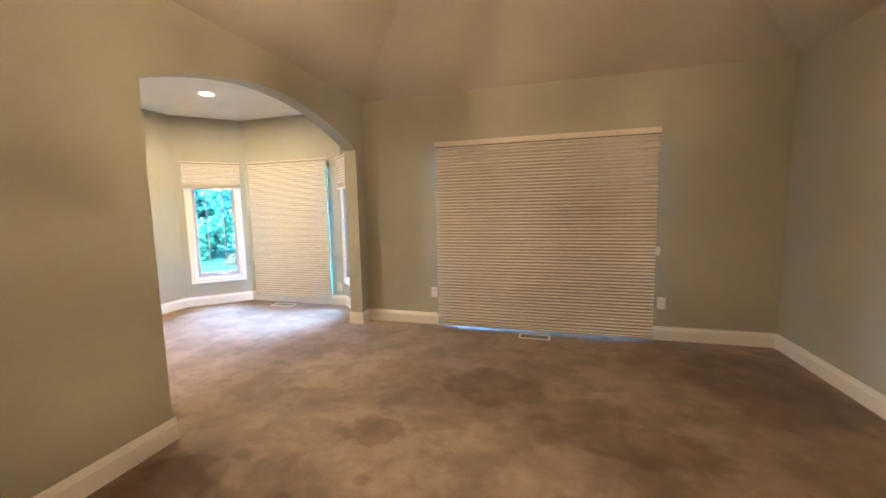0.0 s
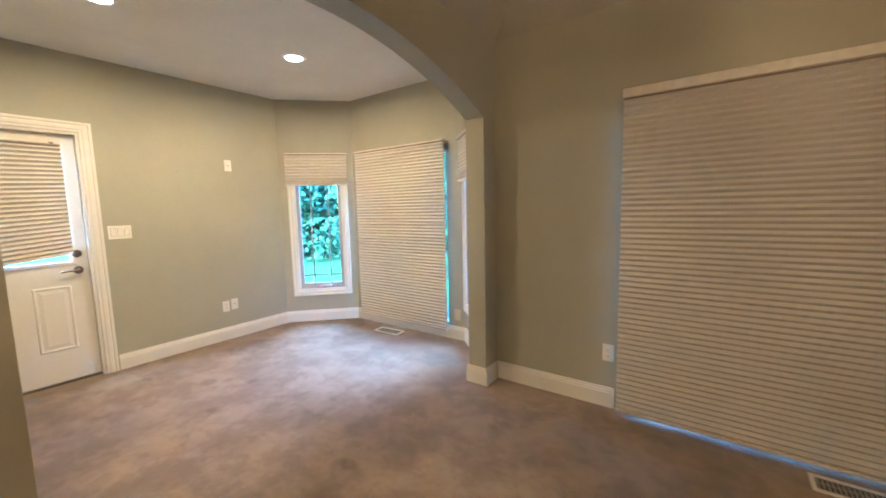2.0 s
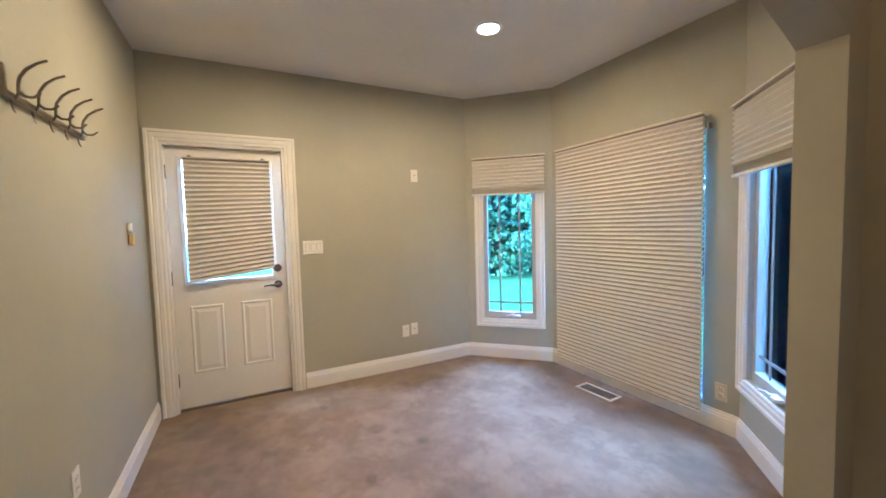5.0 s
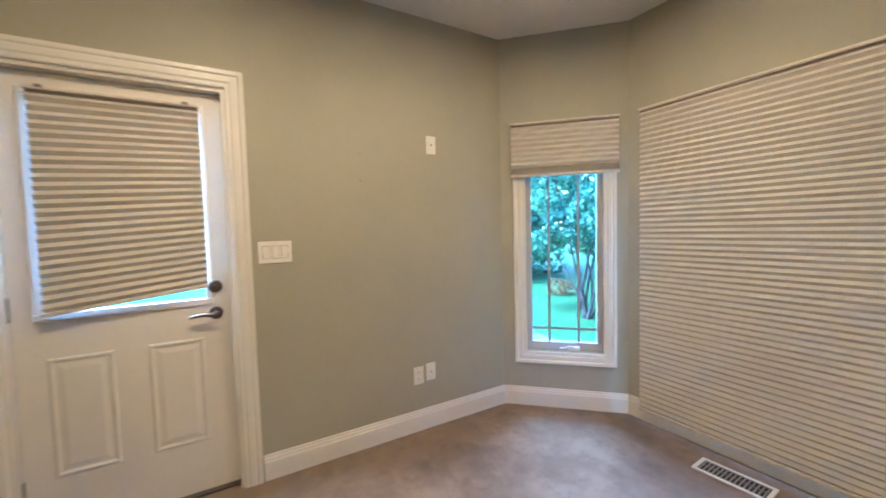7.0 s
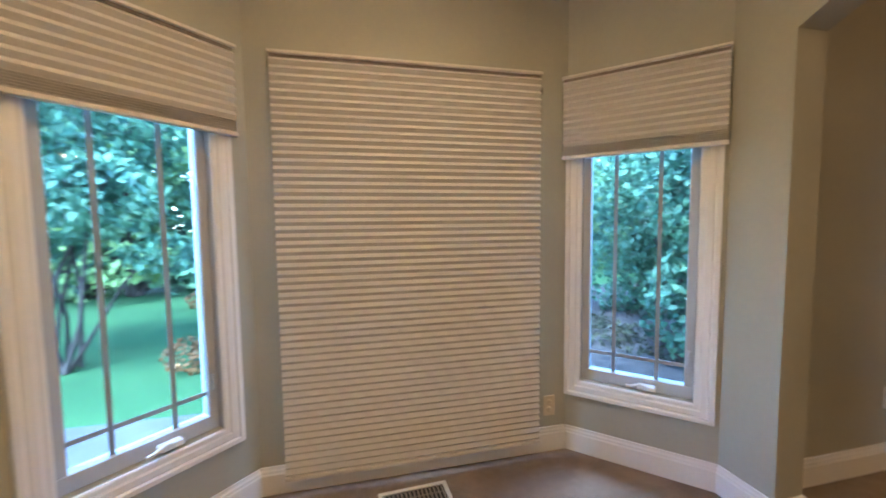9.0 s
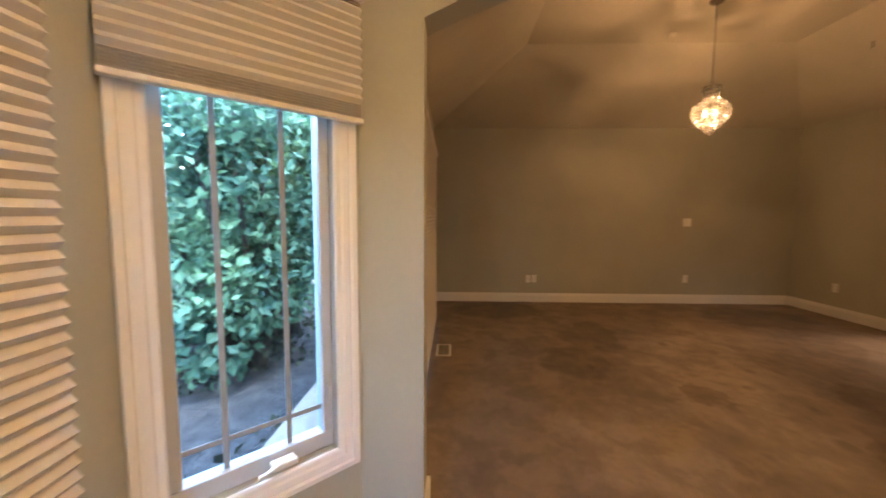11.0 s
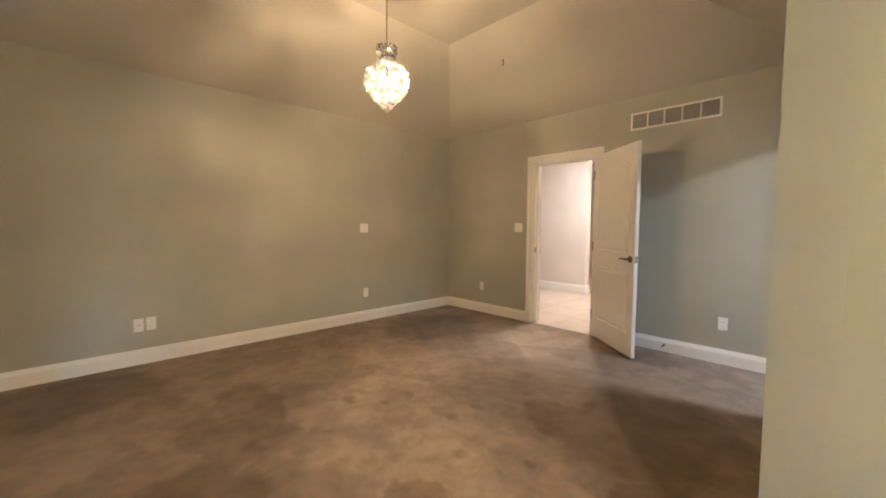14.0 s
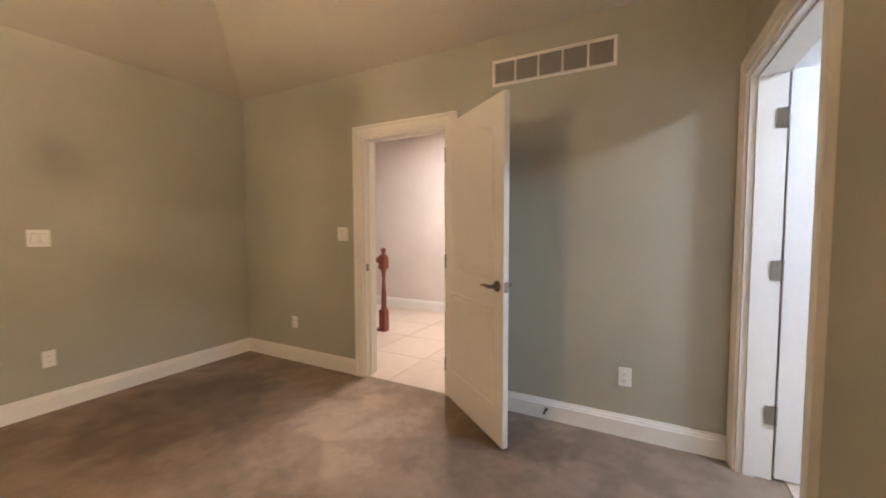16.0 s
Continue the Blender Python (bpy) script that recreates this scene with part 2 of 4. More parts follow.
def wood_material(name, dark, light, rough):
    m, t, n, l, p = nodes_of(name)
    grain = noise_node(t, 14.0, 6, 0.6, (6.0, 6.0, 0.5))
    l.new(ramp_node(t, grain, [(0.3, dark), (0.7, light)]), p.inputs["Base Color"])
    p.inputs["Roughness"].default_value = rough
    l.new(bump_node(t, grain, 0.1, 0.002), p.inputs["Normal"])
    return m


def ground_material(name, stops, scale, fine, bump):
    m, t, n, l, p = nodes_of(name)
    c = ramp_node(t, noise_node(t, scale, 6, 0.65), stops)
    f = ramp_node(t, noise_node(t, fine, 3), [(0.3, (0.7, 0.7, 0.7)), (0.7, (1.15, 1.15, 1.15))])
    l.new(mix_node(t, 1.0, c, f, "MULTIPLY"), p.inputs["Base Color"])
    p.inputs["Roughness"].default_value = 0.9
    l.new(bump_node(t, noise_node(t, fine, 3), bump, 0.03), p.inputs["Normal"])
    p.inputs["Specular IOR Level"].default_value = 0.1
    return m


def tile_material():
    m, t, n, l, p = nodes_of("tile_beige_ceramic")
    info = n.new("ShaderNodeObjectInfo")
    c = ramp_node(t, info.outputs["Random"], [(0.0, (0.46, 0.37, 0.29)), (1.0, (0.51, 0.42, 0.335))])
    f = ramp_node(t, noise_node(t, 7.0, 5), [(0.3, (0.93, 0.92, 0.90)), (0.7, (1.03, 1.03, 1.03))])
    l.new(mix_node(t, 1.0, c, f, "MULTIPLY"), p.inputs["Base Color"])
    p.inputs["Roughness"].default_value = 0.35
    return m


WALL = paint("wall_sage_greige", (0.405, 0.388, 0.300), 0.62)
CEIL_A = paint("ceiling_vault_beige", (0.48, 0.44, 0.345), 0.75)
CEIL_B = paint("ceiling_flat_white", (0.74, 0.72, 0.68), 0.8)
HALL_WALL = paint("wall_hall_cream", (0.66, 0.585, 0.51), 0.65)
BATH_WALL = paint("wall_bathroom_white", (0.78, 0.76, 0.72), 0.6)
TRIM = paint("trim_white_satin", (0.78, 0.75, 0.69), 0.35, 0.04, 120.0, 0.05)
DOOR = paint("door_white_satin", (0.76, 0.73, 0.68), 0.38, 0.04, 90.0, 0.08)
# white sash greyed in its colour, so daylit reveals don't burn out
SASH = paint("sash_white_toned_down", (0.46, 0.475, 0.48), 0.4, 0.03, 90.0, 0.03)
CARPET = carpet_material()
SHADE = shade_material("shade_fabric_oatmeal", (0.64, 0.60, 0.53), 0.04)
RAIL = plain("shade_rail_cream", (0.66, 0.61, 0.53), 0.5)
HEAD = plain("shadow_gap_taupe", (0.24, 0.20, 0.155), 0.5)
GLASS = glass_material()
CRYSTAL = crystal_material()
NICKEL = plain("satin_nickel", (0.27, 0.24, 0.205), 0.3, 1.0)
BRONZE = plain("aged_bronze", (0.16, 0.13, 0.11), 0.38, 0.9)
PLATE = plain("plate_white_plastic", (0.80, 0.78, 0.72), 0.35, 0.0, 0.03)
ALMOND = plain("plate_almond_plastic", (0.62, 0.53, 0.36), 0.35, 0.0, 0.03)
DARK = plain("dark_gap", (0.02, 0.02, 0.02), 0.8)
BLACK = plain("black_rubber", (0.025, 0.025, 0.025), 0.6)
CHERRY = wood_material("cherry_wood", (0.085, 0.017, 0.007), (0.19, 0.045, 0.018), 0.3)
SHELFWOOD = wood_material("honey_wood", (0.34, 0.17, 0.065), (0.46, 0.26, 0.11), 0.45)
TILE = tile_material()
GROUT = plain("grout_grey_beige", (0.44, 0.35, 0.28), 0.9)
LITTER = leaf_material("leaf_litter", (0.035, 0.035, 0.025), (0.085, 0.09, 0.055))
LAWN = ground_material("lawn_grass", [(0.3, (0.016, 0.045, 0.016)), (0.7, (0.029, 0.070, 0.024))], 1.2, 60.0, 0.6)
MULCH = ground_material("mulch_bed", [(0.3, (0.025, 0.022, 0.02)), (0.7, (0.08, 0.07, 0.062))], 7.0, 35.0, 0.8)
CONCRETE = ground_material("concrete_slab", [(0.3, (0.045, 0.045, 0.045)), (0.7, (0.07, 0.07, 0.07))], 3.0, 80.0, 0.2)
BARK = ground_material("bark_grey_brown", [(0.3, (0.022, 0.018, 0.015)), (0.7, (0.055, 0.046, 0.038))], 9.0, 50.0, 0.6)
LEAF_DARK = leaf_material("leaf_deep_green", (0.050, 0.115, 0.070), (0.130, 0.255, 0.150))
LEAF_MID = leaf_material("leaf_mid_green", (0.065, 0.140, 0.080), (0.160, 0.300, 0.165))
LEAF_LIGHT = leaf_material("leaf_yellow_green", (0.09, 0.17, 0.08), (0.20, 0.31, 0.12))
BULB = glow("bulb_lit", (1.0, 0.80, 0.55), 0.7)
LENS = glow("recessed_lens_lit", (1.0, 0.86, 0.66), 0.8)
GRILLE = plain("grille_bar_grey", (0.27, 0.29, 0.30), 0.5)
SHEATH = plain("outside_siding_grey", (0.45, 0.44, 0.42), 0.8)

# ---- mesh helpers ----


def add_box(bm, a, b, bevel=0.0):
    """A box between two corners, with its edges rounded by bevel."""
    (x0, y0, z0), (x1, y1, z1) = a, b
    made = bmesh.ops.create_cube(bm, size=1.0)["verts"]
    for v in made:
        v.co = Vector(((x0 + x1) / 2 + v.co.x * (x1 - x0), (y0 + y1) / 2 + v.co.y * (y1 - y0), (z0 + z1) / 2 + v.co.z * (z1 - z0)))
    if bevel:
        edges = list({e for v in made for e in v.link_edges})
        bmesh.ops.bevel(bm, geom=edges, offset=bevel, segments=2, affect="EDGES", profile=0.5)
    return bm


def box(a, b, bevel=0.0):
    return add_box(bmesh.new(), a, b, bevel)


def add_turned(bm, profile, sides=20, m=None):
    """A body turned about z from (radius, height) pairs."""
    rings = []
    for r, z in profile:
        ring = []
        for k in range(sides):
            a = 2 * math.pi * k / sides
            co = Vector((r * math.cos(a), r * math.sin(a), z))
            ring.append(bm.verts.new(m @ co if m else co))
        rings.append(ring)
    for lo, hi in zip(rings, rings[1:]):
        for k in range(sides):
            bm.faces.new((lo[k], lo[(k + 1) % sides], hi[(k + 1) % sides], hi[k]))
    bm.faces.new(list(reversed(rings[0])))
    bm.faces.new(rings[-1])
    return bm


def turned(profile, sides=20, m=None):
    return add_turned(bmesh.new(), profile, sides, m)


def add_tube(bm, points, radius, sides=8):
    """A round bar along points, with one radius or one for each point."""
    pts = [Vector(p) for p in points]
    radii = radius if isinstance(radius, (list, tuple)) else [radius] * len(pts)
    rings = []
    side = None
    for k, p in enumerate(pts):
        ahead = (pts[min(k + 1, len(pts) - 1)] - pts[max(k - 1, 0)]).normalized()
        if side is None:
            side = ahead.cross(Vector((0.31, 0.87, 0.4))).normalized()
        side = (side - ahead * side.dot(ahead)).normalized()
        other = ahead.cross(side)
        rings.append([bm.verts.new(p + radii[k] * (math.cos(2 * math.pi * j / sides) * side + math.sin(2 * math.pi * j / sides) * other)) for j in range(sides)])
    for lo, hi in zip(rings, rings[1:]):
        for j in range(sides):
            bm.faces.new((lo[j], lo[(j + 1) % sides], hi[(j + 1) % sides], hi[j]))
    bm.faces.new(list(reversed(rings[0])))
    bm.faces.new(rings[-1])
    return bm


def tube(points, radius, sides=8):
    return add_tube(bmesh.new(), points, radius, sides)


def extruded(profile, length, m=None):
    """A closed (y, z) profile drawn out along x from 0 to length."""
    bm = bmesh.new()
    ends = [[bm.verts.new((x, y, z)) for y, z in profile] for x in (0.0, length)]
    k = len(profile)
    for j in range(k):
        bm.faces.new((ends[0][j], ends[0][(j + 1) % k], ends[1][(j + 1) % k], ends[1][j]))
    bm.faces.new(list(reversed(ends[0])))
    bm.faces.new(ends[1])
    if m:
        bm.transform(m)
    return bm


def mesh_of(name, bm, material, smooth=None):
    bmesh.ops.recalc_face_normals(bm, faces=bm.faces[:])
    me = bpy.data.meshes.new(name)
    bm.to_mesh(me)
    bm.free()
    me.materials.append(material)
    if smooth:
        me.shade_smooth()
        me.set_sharp_from_angle(angle=radians(smooth))
    return me


def part(name, bm, material, parent, label="", m=None, smooth=None):
    ob = new(name, mesh_of(name, bm, material, smooth))
    ob.parent = parent
    if m:
        ob.matrix_basis = m
    return tagged(ob, label)


def solid(name, bm, material, label, category, kind="", m=None, group="", smooth=None):
    ob = new(name, mesh_of(name, bm, material, smooth))
    if m:
        ob.matrix_basis = m
    return tagged(ob, label, category, group, kind)


def thing(name, m, label, category, group="", kind=""):
    ob = new(name)
    ob.empty_display_size = 0.1
    ob.matrix_basis = m
    return tagged(ob, label, category, group, kind)


def face_of(p0, p1):
    """The frame of a wall's room face: x along it from p0 to p1, y out of the room, z up."""
    d = Vector((p1[0] - p0[0], p1[1] - p0[1]))
    return pose(p0[0], p0[1], 0, 0, 0, math.degrees(math.atan2(d.y, d.x))), d.length


def arch_height(f, spring0, spring1, crown):
    """Height of the arch's soffit at a share f of its width."""
    foot = spring0 + (spring1 - spring0) * f
    return foot + (crown - (spring0 + spring1) / 2) * (1 - (2 * f - 1) ** 2)


def wall_mesh(length, thick, height, holes=(), arch=None, start=0.0):
    """A wall along x with its room face at y = 0; holes are (u0, u1, z0, z1); arch is (u0, u1, its two springings, crown)."""
    bm = bmesh.new()
    cut = list(holes)
    if arch:
        u0, u1, spring0, spring1, crown = arch
        cut.append((u0, u1, 0.0, crown + 0.03))
    us = sorted({start, length, *(h[0] for h in cut), *(h[1] for h in cut)})
    zs = sorted({0.0, height, *(h[2] for h in cut), *(h[3] for h in cut)})
    full = lambda i, j: 0 <= i < len(us) - 1 and 0 <= j < len(zs) - 1 and not any(h[0] <= us[i] and us[i + 1] <= h[1] and h[2] <= zs[j] and zs[j + 1] <= h[3] for h in cut)
    quad = lambda *c: bm.faces.new([bm.verts.new(p) for p in c])
    for i in range(len(us) - 1):
        for j in range(len(zs) - 1):
            if not full(i, j):
                continue
            a, b, c, d = us[i], us[i + 1], zs[j], zs[j + 1]
            for y in (0.0, thick):
                quad((a, y, c), (b, y, c), (b, y, d), (a, y, d))
            for di, dj, e0, e1 in ((-1, 0, (a, c), (a, d)), (1, 0, (b, c), (b, d)), (0, -1, (a, c), (b, c)), (0, 1, (a, d), (b, d))):
                if not full(i + di, j + dj):
                    quad((e0[0], 0, e0[1]), (e1[0], 0, e1[1]), (e1[0], thick, e1[1]), (e0[0], thick, e0[1]))
    if arch:
        steps = 40
        curve = lambda k: (u0 + (u1 - u0) * k / steps, arch_height(k / steps, spring0, spring1, crown))
        top = crown + 0.03
        for k in range(steps):
            (a, za), (b, zb) = curve(k), curve(k + 1)
            for y in (0.0, thick):
                quad((a, y, za), (b, y, zb), (b, y, top), (a, y, top))
            quad((a, 0, za), (b, 0, zb), (b, thick, zb), (a, thick, za))
    bmesh.ops.remove_doubles(bm, verts=bm.verts[:], dist=1e-4)
    return bm


# ---- plan ----
AW, AE, AS, AN = -2.175, 1.975, -0.91, 4.388
BW, BE, BS, BN = -5.05, -2.325, 1.65, 4.96
NW1, NW2, NE1, NE2 = (-5.05, 4.35), (-4.44, 4.96), (-2.83, 4.96), (-2.325, 4.455)
T, BAY_T = 0.15, 0.09
WALL_TOP, B_CEIL, FLAT = 2.57, 2.67, 3.28

solid("floor", box((-5.6, AS - 0.02, -0.12), (2.2, 5.15, 0.0)), CARPET, "taupe cut-pile carpet with brushed patches, some painted lit or shaded, and dents", "carpet", "structure")


def wall(name, p0, p1, label, holes=(), height=2.80, thick=T, material=None, arch=None, over=(0.0, 0.0)):
    m, length = face_of(p0, p1)
    return solid(name, wall_mesh(length + over[1], thick, height, holes, arch, -over[0]), material or WALL, label, "wall", "structure", m)


SAGE = "sage-greige painted plaster wall with a soft sheen"
# room with the chandelier; each wall runs clockwise, seen from above, so that y points outwards
WIN_A = (-1.262, 0.905, 0.0, 1.99)
wall("wall_north", (AW, AN), (AE, AN), SAGE + ", holding the wide patio window", [(WIN_A[0] - AW, WIN_A[1] - AW, 0.0, WIN_A[3])], over=(0.0, T))
wall("wall_east", (AE, AN), (AE, AS), SAGE, over=(0.0, T))
DOOR_A = (-0.37, 0.43)
wall("wall_south", (AE, AS), (AW, AS), SAGE + ", holding the hall door", [(AE - DOOR_A[1], AE - DOOR_A[0], 0.0, 2.045)], over=(0.0, T))
DOOR_2 = (-0.818, 0.100)
ARCH = (1.857, 4.205, 2.080, 2.012, 2.313)
WEST = ((-2.130, AS), (AW, ARCH[0]))
wall("wall_west", *WEST, SAGE + ", holding the bathroom door", [(DOOR_2[0] - AS, DOOR_2[1] - AS, 0.0, 2.045)])
wall("wall_arch", (AW, ARCH[0]), (AW, AN), SAGE + ", opened by a wide shallow arch", arch=(0.0, ARCH[1] - ARCH[0], ARCH[2], ARCH[3], ARCH[4]), over=(0.0, T))
# sitting bay
DOOR_B = (1.760, 2.600)
wall("wall_bay_west", (BW, BS), NW1, SAGE + ", beside the half-glazed door", [(DOOR_B[0] - BS, DOOR_B[1] - BS, 0.0, 2.045)], over=(T, 0.05))
half = 0.275
f1m, f1len = face_of(NW1, NW2)
f2m, f2len = face_of(NE1, NE2)
F1, F2 = f1len / 2 + 0.005, f2len / 2 - 0.012
wall("wall_bay_northwest", NW1, NW2, SAGE + ", angled round a casement window", [(F1 - half, F1 + half, 0.41, 1.90)], thick=BAY_T, over=(0.0, 0.06))
WIN_B = (-4.305, -3.04, 0.12, 1.97)
wall("wall_bay_north", NW2, NE1, SAGE + ", behind the tall pleated shade", [(WIN_B[0] - NW2[0], WIN_B[1] - NW2[0], WIN_B[2], WIN_B[3])], over=(0.0, 0.0))
wall("wall_bay_northeast", NE1, NE2, SAGE + ", angled round a casement window", [(F2 - half, F2 + half, 0.41, 1.90)], thick=BAY_T, over=(0.06, 0.0))
wall("wall_bay_south", (BE, BS), (BW, BS), SAGE + ", carrying the coat hooks", over=(0.05, 0.0))

# ceilings
bm = bmesh.new()
inset, z0, z1 = 1.13, WALL_TOP, FLAT
for dz in (0.0, 0.12):
    lo = [bm.verts.new((x, y, z0 + dz)) for x, y in ((AW - 0.02, AS - 0.02), (AE + 0.02, AS - 0.02), (AE + 0.02, AN + 0.02), (AW - 0.02, AN + 0.02))]
    hi = [bm.verts.new((x, y, z1 + dz)) for x, y in ((AW + inset, AS + inset), (AE - inset, AS + inset), (AE - inset, AN - inset), (AW + inset, AN - inset))]
    for k in range(4):
        bm.faces.new((lo[k], lo[(k + 1) % 4], hi[(k + 1) % 4], hi[k]))
    bm.faces.new(hi)
    if dz:
        for k in range(4):
            bm.faces.new((under[k], under[(k + 1) % 4], lo[(k + 1) % 4], lo[k]))
    under = lo
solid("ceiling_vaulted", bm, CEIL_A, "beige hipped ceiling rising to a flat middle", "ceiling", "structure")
solid("ceiling_bay", box((-5.4, BS - T, B_CEIL), (BE + 0.003, 5.3, B_CEIL + 0.1)), CEIL_B, "flat off-white plaster ceiling", "ceiling", "structure")

# ---- baseboards ----
BASE_H = 0.135
BASE = [(0, 0), (-0.017, 0), (-0.017, 0.098), (-0.013, 0.106), (-0.0125, 0.114), (-0.008, 0.122), (-0.006, BASE_H), (0, BASE_H)]


def baseboard(p0, p1, trim0=0.0, trim1=0.0):
    m, length = face_of(p0, p1)
    bm = extruded(BASE, length - trim0 - trim1)
    solid("baseboard", bm, TRIM, "white moulded baseboard along the carpet", "baseboard", "structure", m @ pose(trim0, 0, 0), "baseboards")


baseboard((AW, AN), (WIN_A[0] - 0.03, AN), 0.0)
baseboard((WIN_A[1] + 0.03, AN), (AE, AN))
baseboard((AE, AN), (AE, AS), 0.017, 0.0)
baseboard((AE, AS), (DOOR_A[1] + 0.09, AS), 0.017)
baseboard((DOOR_A[0] - 0.09, AS), (WEST[0][0], AS))
baseboard((AW + 0.045 * (ARCH[0] - DOOR_2[1] - 0.095) / (ARCH[0] - AS), DOOR_2[1] + 0.095), (AW, ARCH[0]), 0.0, -0.017)
baseboard((AW, ARCH[1]), (AW, AN), -0.017, 0.017)
# jambs of the arch
baseboard((BE, ARCH[1]), (AW, ARCH[1]))
baseboard((AW, ARCH[0]), (BE, ARCH[0]))
# bay
baseboard((BE, ARCH[0]), (BE, BS), -0.017, 0.017)
baseboard((BE, BS), (BW, BS), 0.0, 0.017)
baseboard((BW, DOOR_B[1] + 0.095), NW1, 0.0, 0.004)
baseboard(NW1, NW2, 0.004, 0.004)
baseboard(NW2, NE1, 0.004, 0.004)
baseboard(NE1, NE2, 0.004, 0.004)
baseboard(NE2, (BE, ARCH[1]), 0.004, -0.017)

# ---- doors, casings and windows ----
CASING = [(0, 0), (-0.012, 0), (-0.016, 0.006), (-0.016, 0.022), (-0.021, 0.030), (-0.021, 0.052), (-0.017, 0.058), (-0.024, 0.066), (-0.024, 0.084), (0, 0.088)]


def casing_piece(length, mitre0, mitre1, m):
    """A moulded casing stick along x; its ends are cut to 45 degrees where mitred. The profile's inner edge is z = 0."""
    bm = extruded(CASING, length)
    for v in bm.verts:
        if v.co.x < 1e-6:
            v.co.x -= mitre0 * v.co.z
        else:
            v.co.x += mitre1 * v.co.z
    bm.transform(m)
    return bm


def door_casing(parent, u0, u1, top):
    """Casing round a door in the wall's frame."""
    part("casing_head", casing_piece(u1 - u0, 1, 1, pose(u0, 0, top)), TRIM, parent)
    part("casing_side", casing_piece(top, 0, 1, pose(u0, 0, 0, 0, -90, 0)), TRIM, parent)
    flip = pose(u1, 0, top, 0, 90, 0)
    part("casing_side", casing_piece(top, 1, 0, flip), TRIM, parent)


def jamb_lining(parent, u0, u1, top, depth, thick=0.018):
    part("jamb", box((u0, 0.001, 0), (u0 + thick, depth - 0.001, top)), TRIM, parent)
    part("jamb", box((u1 - thick, 0.001, 0), (u1, depth - 0.001, top)), TRIM, parent)
    part("jamb_head", box((u0 + thick, 0.001, top - thick), (u1 - thick, depth - 0.001, top)), TRIM, parent)


def panel_mesh(w, h, lift=0.006, arch=0.0):
    """A raised door panel in the xz plane, standing out towards -y: sloping rim, groove and field."""
    def loop(inset, y):
        x0, x1, z0, z1 = inset, w - inset, inset, h - inset
        pts = [(x0, y, z0), (x1, y, z0), (x1, y, z1)]
        if arch:
            for k in range(1, 10):
                s = 1 - k / 10
                pts.append((x0 + (x1 - x0) * s, y, z1 + arch * (1 - (2 * s - 1) ** 2)))
        pts.append((x0, y, z1))
        return pts
    bm = bmesh.new()
    rings = [[bm.verts.new(p) for p in loop(i, y)] for i, y in ((0.0, 0.0), (0.006, -lift), (0.014, -lift), (0.022, -0.001), (0.030, -0.001), (0.052, -lift * 0.9))]
    for a, b in zip(rings, rings[1:]):
        for k in range(len(a)):
            bm.faces.new((a[k], a[(k + 1) % len(a)], b[(k + 1) % len(b)], b[k]))
    bm.faces.new(rings[-1])
    return bm


def lever_handle(parent, place, side, material, flip=1):
    """Lever on a round rose; side -1 stands out towards -y."""
    x, y, z = place
    rose = part("handle_rose", turned([(0.032, 0), (0.032, 0.006), (0.027, 0.012), (0.012, 0.014), (0.011, 0.05)], 20, pose(x, y, z, 90 if side < 0 else -90)), material, parent, "round metal rose", smooth=40)
    tip = y + side * 0.05
    part("lever", tube([(x, tip, z), (x + flip * 0.02, tip + side * 0.004, z), (x + flip * 0.06, tip + side * 0.003, z + 0.004), (x + flip * 0.112, tip - side * 0.006, z - 0.004)], [0.011, 0.011, 0.009, 0.007], 10), material, rose, "curved metal lever", smooth=50)


def hinge(parent, place, material, height=0.10):
    x, y, z = place
    bm = turned([(0.007, -height / 2), (0.007, height / 2)], 10, pose(x, y, z))
    add_turned(bm, [(0.0045, height / 2), (0.0045, height / 2 + 0.006)], 8, pose(x, y, z))
    h = part("hinge", bm, material, parent, "", smooth=40)
    part("hinge_plate", box((x - 0.020, y + 0.001, z - height / 2), (x - 0.006, y + 0.004, z + height / 2)), material, h)


# pleated shades
def shade_fabric(width, z0, z1, pitch, depth=0.020, tilt=0.0, seed=1):
    """Honeycomb fabric: folded front and back faces. tilt lowers the foot on one side, by gathering the folds."""
    count = max(2, round((z1 - z0) / pitch))
    bow = random.Random(seed).uniform(0, 3)
    bm = bmesh.new()
    cols = 14
    grid = []
    for side in (-1, 1):
        rows = []
        for k in range(2 * count + 1):
            f = k / (2 * count)
            out = depth / 2 if k % 2 else 0.0005
            row = []
            for c in range(cols + 1):
                u = c / cols
                z = z1 - f * (z1 - z0 + tilt * (u - 0.5))
                row.append(bm.verts.new((u * width, side * out + 0.0004 * math.sin(5 * u + 0.9 * bow), z)))
            rows.append(row)
        grid.append(rows)
    for rows in grid:
        for a, b in zip(rows, rows[1:]):
            for c in range(cols):
                bm.faces.new((a[c], a[c + 1], b[c + 1], b[c]))
    return bm


